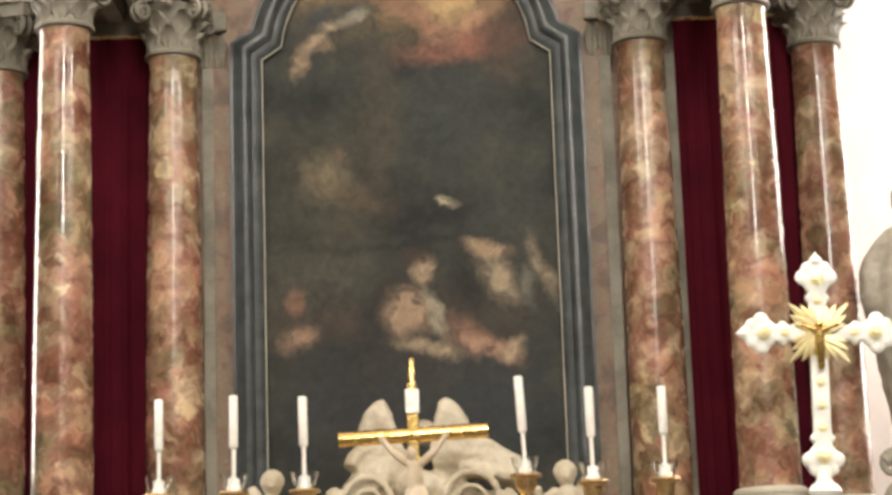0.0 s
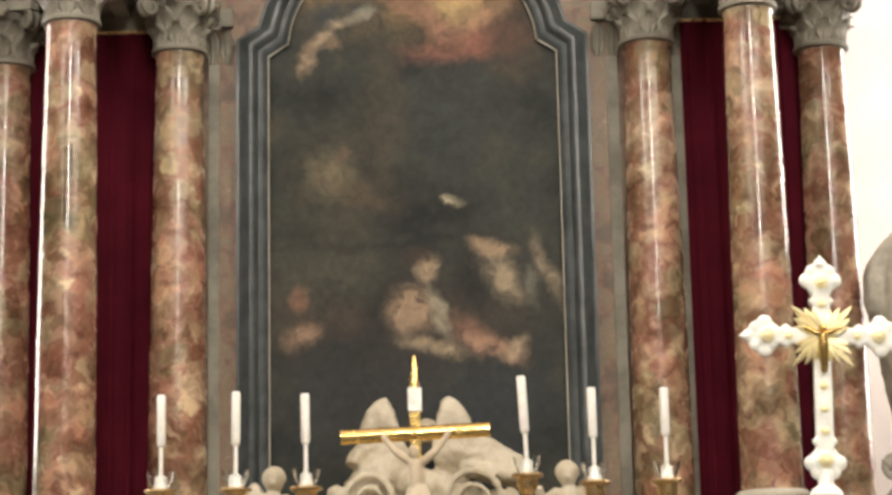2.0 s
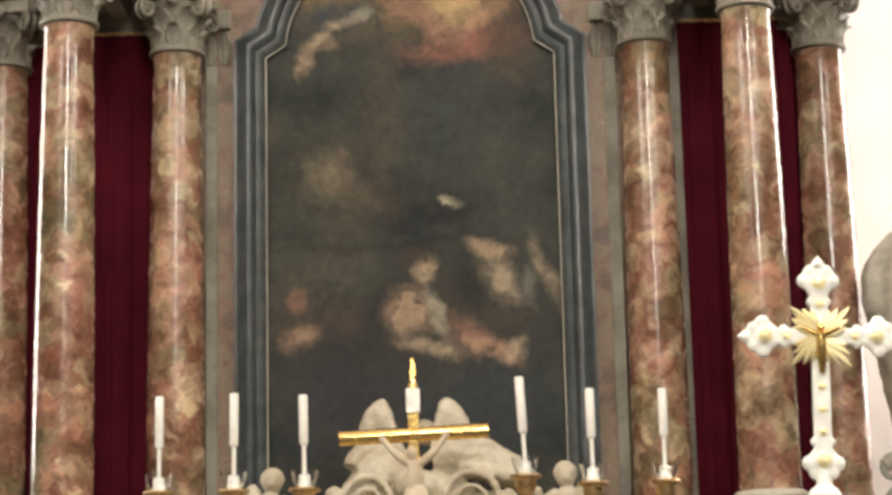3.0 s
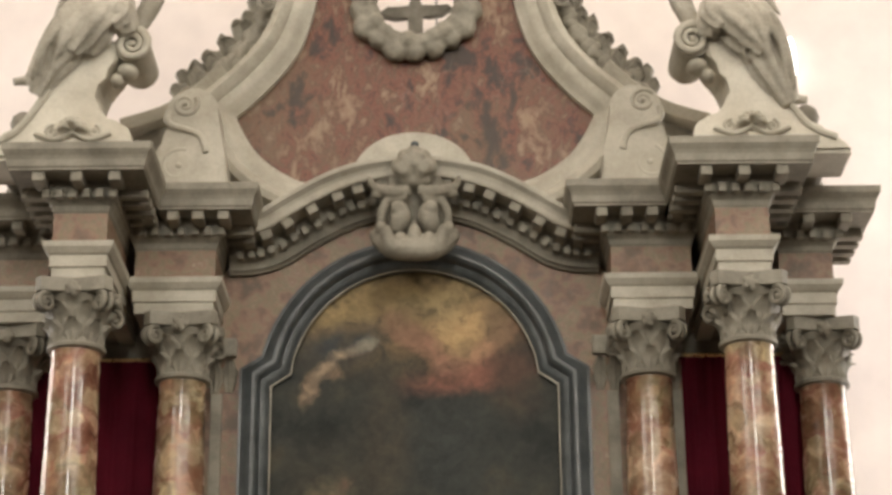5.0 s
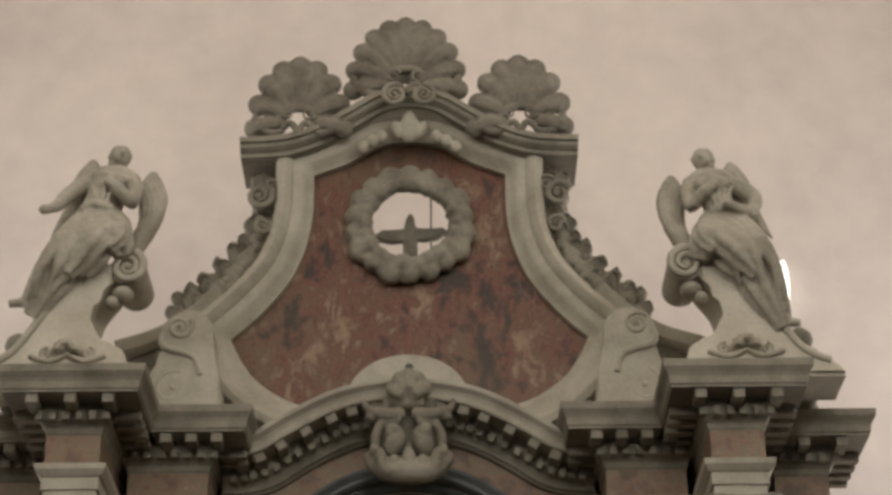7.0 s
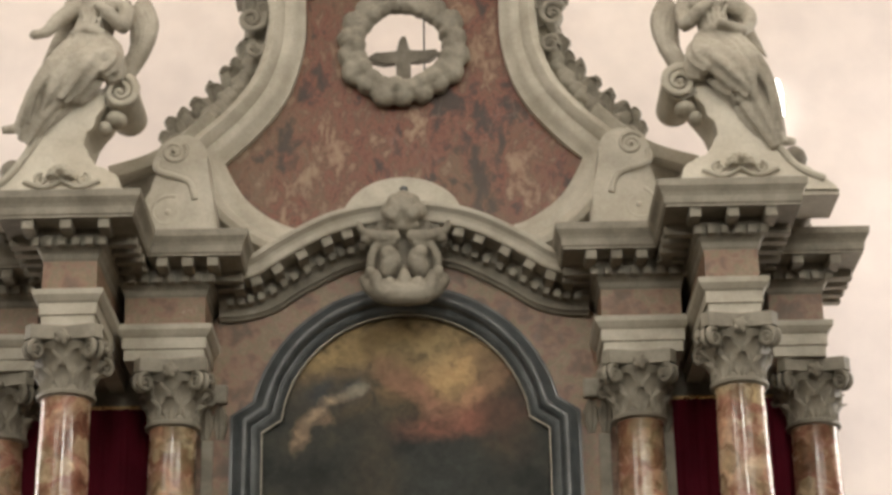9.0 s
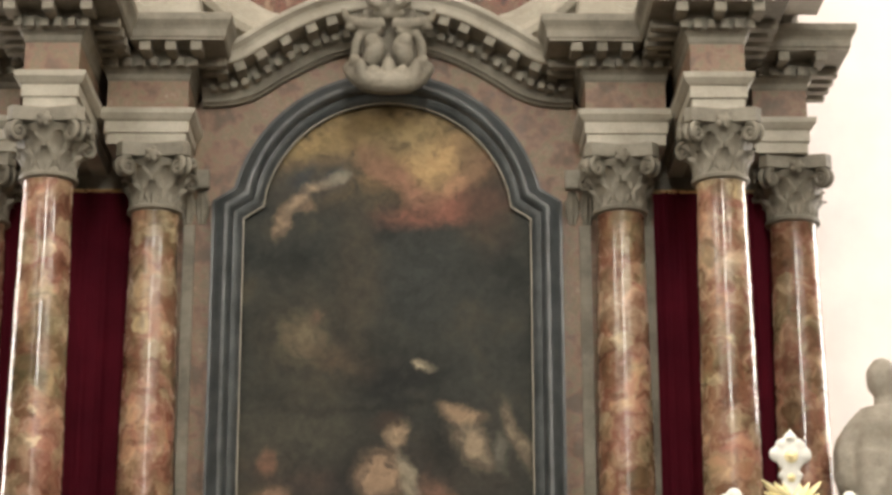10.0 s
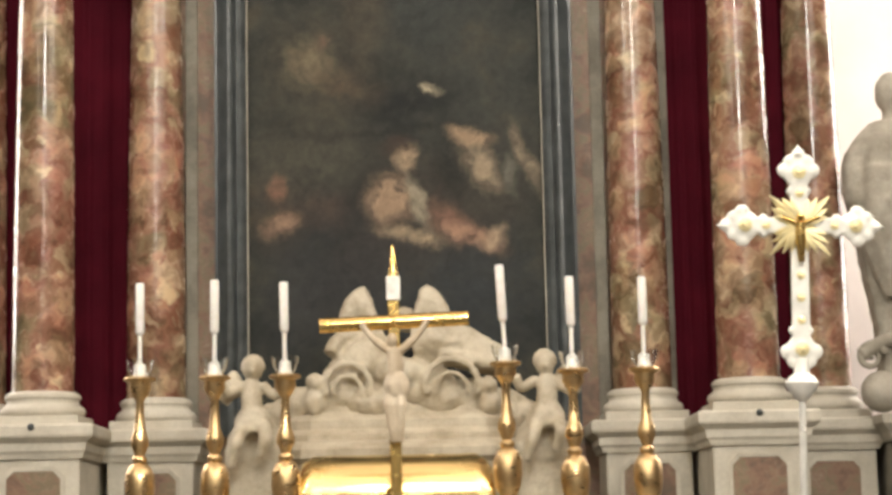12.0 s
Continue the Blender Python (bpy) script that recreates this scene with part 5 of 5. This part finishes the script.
def cherub(cx, cz, s):
    bm = bmesh.new()
    y = -1.2
    ball((cx, y, cz), (0.068, 0.075, 0.08), bm)
    for q in range(9):
        w = radians(-10 + 25 * q)
        ball((cx + 0.06 * math.cos(w), y + 0.01, cz + 0.02 + 0.06 * math.sin(w)), 0.024, bm, 8)
    ball((cx, y - 0.07, cz - 0.02), (0.018, 0.02, 0.02), bm, 8)
    tube([(cx, y, cz - 0.08), (cx + s * 0.01, y, cz - 0.2), (cx, y, cz - 0.32)], [0.06, 0.08, 0.078], 12, bm, 0.8)
    tube(smooth_path([(cx - 0.06, y, cz - 0.1), (cx - 0.16, y - 0.04, cz - 0.16), (cx - 0.2, y - 0.08, cz - 0.08)], 3), 0.035, 8, bm)
    tube(smooth_path([(cx + 0.06, y, cz - 0.1), (cx + 0.15, y - 0.04, cz - 0.18), (cx + 0.19, y - 0.08, cz - 0.12)], 3), 0.035, 8, bm)
    drape([(cx, y, cz - 0.26), (cx, y, cz - 0.34), (cx, y, cz - 0.41)], [0.085, 0.12, 0.11], 6, 0.08, 30, bm)
    tube(smooth_path([(cx - 0.05, y, cz - 0.36), (cx - 0.09, y - 0.12, cz - 0.46), (cx - 0.14, y - 0.1, cz - 0.64)], 4), [0.055] * 3 + [0.045] * 3 + [0.034] * 3, 9, bm)
    tube(smooth_path([(cx + 0.05, y, cz - 0.36), (cx + 0.09, y - 0.12, cz - 0.44), (cx + 0.05, y - 0.1, cz - 0.58)], 4), [0.055] * 3 + [0.045] * 3 + [0.034] * 3, 9, bm)
    ball((cx, y + 0.2, cz - 0.5), (0.2, 0.12, 0.2), bm)
    box(cx - 0.2, cx + 0.2, y + 0.12, y + 0.35, 0.54, cz - 0.5, 0.02, bm)
    wing([(cx + s * q, cz + z) for q, z in ((0.05, -0.1), (0.12, 0.0), (0.2, -0.06), (0.24, -0.18))], [(cx + s * q, cz + z) for q, z in ((0.05, -0.16), (0.1, -0.18), (0.14, -0.2), (0.17, -0.24))], bm, y + 0.06, 5, 0.03)
    ob = part("cherub_statue", bm, M_ALABASTER)
    return fused(tagged(ob, "small warm white marble child figure on a cloud block", "statue", "marble child figures"), 0.012, 0.01, 0.05)


cherub(-0.93, 2.82, -1)
cherub(0.98, 2.82, 1)


# ---- candlesticks, candles ----
def candlestick():
    c = thing("candlestick", "turned gilt bronze altar candlestick with glass drip cup", "candlestick", "altar candlesticks")
    prof = [(0.13, 0.0), (0.135, 0.03), (0.1, 0.06), (0.05, 0.1), (0.04, 0.16), (0.05, 0.2), (0.075, 0.25), (0.088, 0.33), (0.085, 0.42), (0.06, 0.475), (0.035, 0.49), (0.045, 0.505), (0.045, 0.52), (0.028, 0.535),
            (0.038, 0.56), (0.055, 0.6), (0.052, 0.64), (0.034, 0.69), (0.027, 0.78), (0.024, 0.86), (0.034, 0.88), (0.052, 0.905), (0.066, 0.935), (0.062, 0.965), (0.066, 0.975), (0.095, 0.985), (0.098, 0.995), (0.09, 1.005), (0.03, 1.0)]
    part("stem", lathe(prof, 32), M_BRONZE, c, "turned gilt bronze stem", 50)
    part("socket", lathe([(0.036, 1.0), (0.042, 1.02), (0.034, 1.05), (0.036, 1.08), (0.02, 1.09)], 20), M_PALEMETAL, c, "bright silver socket", 50)
    cup = bmesh.new()
    ringp = [(0.045, 1.005), (0.062, 1.03), (0.078, 1.07), (0.084, 1.11)]
    lathe(ringp + [(r - 0.004, z) for r, z in ringp[::-1]], 28, cup)
    gl = part("glass_cup", cup, M_GLASS, c, "clear flared glass drip cup", 60)
    gl.visible_shadow = False
    return c


def candle(at, tilt, height):
    bm = lathe([(0.013, 0.0), (0.013, 0.175), (0.02, 0.18), (0.027, 0.195), (0.027, height), (0.022, height + 0.008), (0.006, height + 0.004)], 20)
    c = tagged(part("candle", bm, M_WAX, smooth=50), "white wax altar candle with a narrowed foot", "candle", "altar candles")
    part("wick", tube([(0, 0, height), (0.002, 0, height + 0.012)], 0.002, 6), M_SLATE, c)
    c.matrix_basis = pose(*at, 0, tilt, 0)
    return c


STICKS = [(-1.52, 0.0, 0.44), (-1.07, 0.3, 0.45), (-0.645, -0.6, 0.43), (0.685, -2.6, 0.47), (1.09, -0.6, 0.43), (1.525, 0.0, 0.42)]
stick = candlestick()
stick.location = (STICKS[0][0], -2.2, 1.69)
for i, (x, tilt, h) in enumerate(STICKS):
    if i:
        copy_thing(stick, pose(x, -2.2, 1.69 + (0.05 if i == 3 else 0), 0, 0, 47 * i))
    candle((x, -2.2, 2.775 + (0.04 if i == 3 else 0)), tilt, h + 0.045)
tagged(part("candle_riser", box(0.55, 0.82, -2.33, -2.07, 1.69, 1.74, 0.005), M_STONE_LIGHT), "small stone riser under a candlestick", "riser")

# ---- altar cross ----
ac = thing("altar_cross", "polished brass altar cross with a carved ivory-coloured figure", "cross", at=(0.025, -2.62, -0.02))
part("shaft", box(-0.034, 0.034, -0.025, 0.025, 1.8, 3.2, 0.006), M_GOLD, ac)
part("finial", lathe([(0.034, 3.2), (0.03, 3.24), (0.022, 3.3), (0.014, 3.41), (0.004, 3.43)], 12), M_GOLD, ac, smooth=50)
bm = tube([(-0.435, 0, 2.96), (0.435, 0, 2.99)], 0.043, 20)
part("crossbar", bm, M_GOLD, ac, smooth=50)
part("plaque", box(-0.04, 0.04, -0.05, -0.03, 3.1, 3.24, 0.004), M_SILVER, ac, "bright metal plaque")
part("foot", lathe([(0.14, 1.75), (0.15, 1.77), (0.08, 1.81), (0.04, 1.86), (0.035, 1.9)], 24), M_GOLD, ac, smooth=50)
bm = bmesh.new()
y = -0.075
ball((-0.01, y - 0.01, 2.86), (0.034, 0.036, 0.045), bm, 12)
tube([(0.0, y, 2.81), (0.01, y, 2.72), (0.005, y, 2.63)], [0.05, 0.058, 0.05], 12, bm, 0.7)
tube(smooth_path([(-0.03, y, 2.8), (-0.12, y, 2.87), (-0.19, y + 0.01, 2.96)], 4), [0.026] * 4 + [0.02] * 5, 8, bm)
tube(smooth_path([(0.04, y, 2.8), (0.13, y, 2.88), (0.2, y + 0.01, 2.98)], 4), [0.026] * 4 + [0.02] * 5, 8, bm)
drape([(0.005, y, 2.66), (0.01, y, 2.6), (0.015, y, 2.54)], [0.055, 0.075, 0.065], 6, 0.08, 28, bm)
tube(smooth_path([(-0.02, y, 2.56), (-0.03, y - 0.03, 2.44), (0.0, y, 2.27)], 4), [0.036] * 4 + [0.028] * 5, 9, bm)
tube(smooth_path([(0.03, y, 2.56), (0.035, y - 0.03, 2.44), (0.02, y, 2.27)], 4), [0.036] * 4 + [0.028] * 5, 9, bm)
fig = part("carved_figure", bm, M_IVORY, ac, "ivory-coloured carved figure")
fused(fig, 0.008)

# ---- processional cross ----
K = 0.00151
pc = thing("processional_cross", "silver-gilt processional cross with gold rays on a slim pole", "cross")
pc.matrix_basis = pose(1.252, -9.0, 2.487, 0, 1.6, 0)


def lobed_end(bm, cx, cz, dx, dz):
    """A cross arm's end: three rounded lobes and a pointed tip."""
    d, n = Vector((dx, dz)), Vector((-dz, dx))
    for along, side, r in ((0, 0, 28), (4, 24, 15), (4, -24, 15), (20, 14, 14), (20, -14, 14), (33, 0, 13), (-34, 15, 8), (-34, -15, 8)):
        p = Vector((cx, cz)) + d * along + n * side
        ball((p.x * K, 0, p.y * K), (r * K, 0.009 if r < 25 else 0.012, r * K), bm, 12)
    p, q = Vector((cx, cz)) + d * 32, Vector((cx, cz)) + d * 52
    tube([(p.x * K, 0, p.y * K), (q.x * K, 0, q.y * K)], [11 * K, 1.5 * K], 8, bm, 0.8)


bm = bmesh.new()
box(-112 * K, 112 * K, -0.008, 0.008, -15 * K, 15 * K, 0.004, bm)
box(-16 * K, 16 * K, -0.008, 0.008, -235 * K, 110 * K, 0.004, bm)
for e in ((-98, 0, -1, 0), (100, 0, 1, 0), (0, 97, 0, 1), (0, -222, 0, -1)):
    lobed_end(bm, *e)
fused(part("cross_head", bm, M_SILVER, pc, smooth=40), 0.004)
rays = {}
for q in range(4):
    for k in range(5):
        ln = (50, 58, 76, 60, 50)[k] * K
        if ln not in rays:
            ob = part("ray", tube([(0.02, 0, 0), (ln * 0.55, -0.002, 0), (ln * 0.8, -0.002, 0), (ln, 0, 0)], [0.012, 0.013, 0.010, 0.002], 8, None, 0.45), M_RAYS, pc, "gilt ray", 40)
            rays[ln] = ob.data
        else:
            ob = tagged(new("ray", rays[ln]), "gilt ray")
            ob.parent = pc
        ob.matrix_basis = pose(0, -0.008 - 0.0015 * (k % 2), 0, 0, -(45 + 90 * q + (k - 2) * 13), 0)
part("ray_disc", ball((0, -0.008, 0), (0.036, 0.008, 0.036), None, 20), M_RAYS, pc, "gilt disc", 60)
bm = bmesh.new()
tube([(0, -0.02, 0.005), (0, -0.022, -0.04), (0.002, -0.018, -0.1)], [0.012, 0.014, 0.008], 8, bm)
ball((0, -0.022, 0.02), 0.011, bm, 8)
for s in (-1, 1):
    tube([(0, -0.02, 0.0), (s * 0.05, -0.018, 0.022)], [0.007, 0.005], 6, bm)
part("small_figure", bm, M_GOLD, pc, "small gilt figure", 60)
part("collar", lathe([(0.01, -0.475), (0.02, -0.465), (0.04, -0.44), (0.045, -0.425), (0.036, -0.41), (0.022, -0.40), (0.018, -0.36)], 24), M_SILVER, pc, "bright flared collar", 40)
stud = None
for x, z in ((-98, 0), (100, 0), (0, 97), (0, -222), (-60, 0), (62, 0), (0, 58), (0, -90), (0, -130), (0, -170)):
    if stud is None:
        ob = part("stud", lathe([(0.02, 0.0), (0.021, 0.004), (0.016, 0.007), (0.012, 0.006), (0.01, 0.011), (0.003, 0.013)], 12), M_RAYS, pc, "small gilt boss", 50)
        stud = ob.data
    else:
        ob = tagged(new("stud", stud), "small gilt boss")
        ob.parent = pc
    ob.matrix_basis = pose(x * K, -0.008 if abs(x) < 70 and z > -200 else -0.011, z * K, 90) @ Matrix.Scale(0.55 if abs(x) < 70 and -200 < z < 90 else 0.9, 4)
part("pole", lathe([(0.011, -2.47), (0.0095, -0.44)], 16), M_PALEMETAL, pc, "bright metal pole", 40)
part("foot", lathe([(0.19, -2.497), (0.19, -2.47), (0.05, -2.45), (0.02, -2.36), (0.012, -2.33)], 28), M_BRONZE, pc, smooth=40)

# ---- statue beside the altar ----
sp = thing("statue_pedestal", "grey limestone pedestal beside the altar", "pedestal")
u = [(3.38, 0.5), (3.38, -0.6), (4.1, -0.6), (4.1, 0.5)]
part("die", box(3.38, 4.1, -0.6, 0.5, 0.0, 2.4, 0.01), M_STONE, sp)
part("cornice", around(u, [(-0.1, 2.3), (0.02, 2.3), (0.05, 2.36), (0.1, 2.42), (0.1, 2.48), (-0.1, 2.5)]), M_STONE_LIGHT, sp)
part("top", box(3.4, 4.08, -0.58, 0.48, 2.39, 2.495), M_STONE_LIGHT, sp)
bm = bmesh.new()
ball((3.6, -0.3, 4.78), (0.11, 0.12, 0.15), bm)
tube([(3.62, -0.28, 4.66), (3.63, -0.28, 4.5)], [0.08, 0.1], 10, bm)
drape([(3.65, -0.28, 4.58), (3.66, -0.28, 4.3), (3.7, -0.28, 3.7), (3.74, -0.28, 3.1), (3.72, -0.28, 2.55)], [0.2, 0.42, 0.38, 0.33, 0.3], 9, 0.07, 56, bm)
tube(smooth_path([(3.34, -0.35, 4.3), (3.3, -0.45, 4.0), (3.55, -0.6, 3.95)], 5), 0.1, 10, bm)
drape([(3.5, -0.5, 4.2), (3.48, -0.5, 3.8), (3.55, -0.48, 3.3)], [0.16, 0.2, 0.1], 6, 0.08, 36, bm)
ob = tagged(part("robed_statue", bm, M_STATUE), "grey stone robed standing statue beside the altar", "statue")
ob.location.x = -0.06
fused(ob, 0.02, 0.025, 0.08)
bm = ball((3.33, -0.5, 2.64), 0.145, None, 20)
scroll((3.27, -0.5, 2.88), 0.1, 0.05, 1.6, 0.32, 1, 0.3, bm)
tube(smooth_path([(3.2, -0.5, 2.9), (3.4, -0.48, 3.0), (3.55, -0.45, 3.0)], 4), 0.05, 8, bm)
tagged(part("ball_scroll", bm, M_STATUE, smooth=60), "grey stone ball and scroll at the statue's foot", "carving")

# ---- small lights on the wall behind the retable ----
M_BULB, t_, b_ = material("lit_lamp_glass", 0.4)
b_.inputs["Emission Color"].default_value, b_.inputs["Emission Strength"].default_value = (1.0, 0.97, 0.92, 1), 7.0
for x, z, h in ((3.6, 10.31, 0.26), (-3.68, 10.45, 0.1)):
    w = thing("wall_light", "small bright wall light behind the retable", "lamp", "wall lights")
    part("bulb", ball((x, HALL_BACK - 0.12, z), (0.045, 0.045, h), None, 16), M_BULB, w, "glowing lamp glass", 80)
    part("bracket", box(x - 0.05, x + 0.05, HALL_BACK - 0.08, HALL_BACK, z - 0.1, z + 0.1, 0.01), M_BRONZE, w)
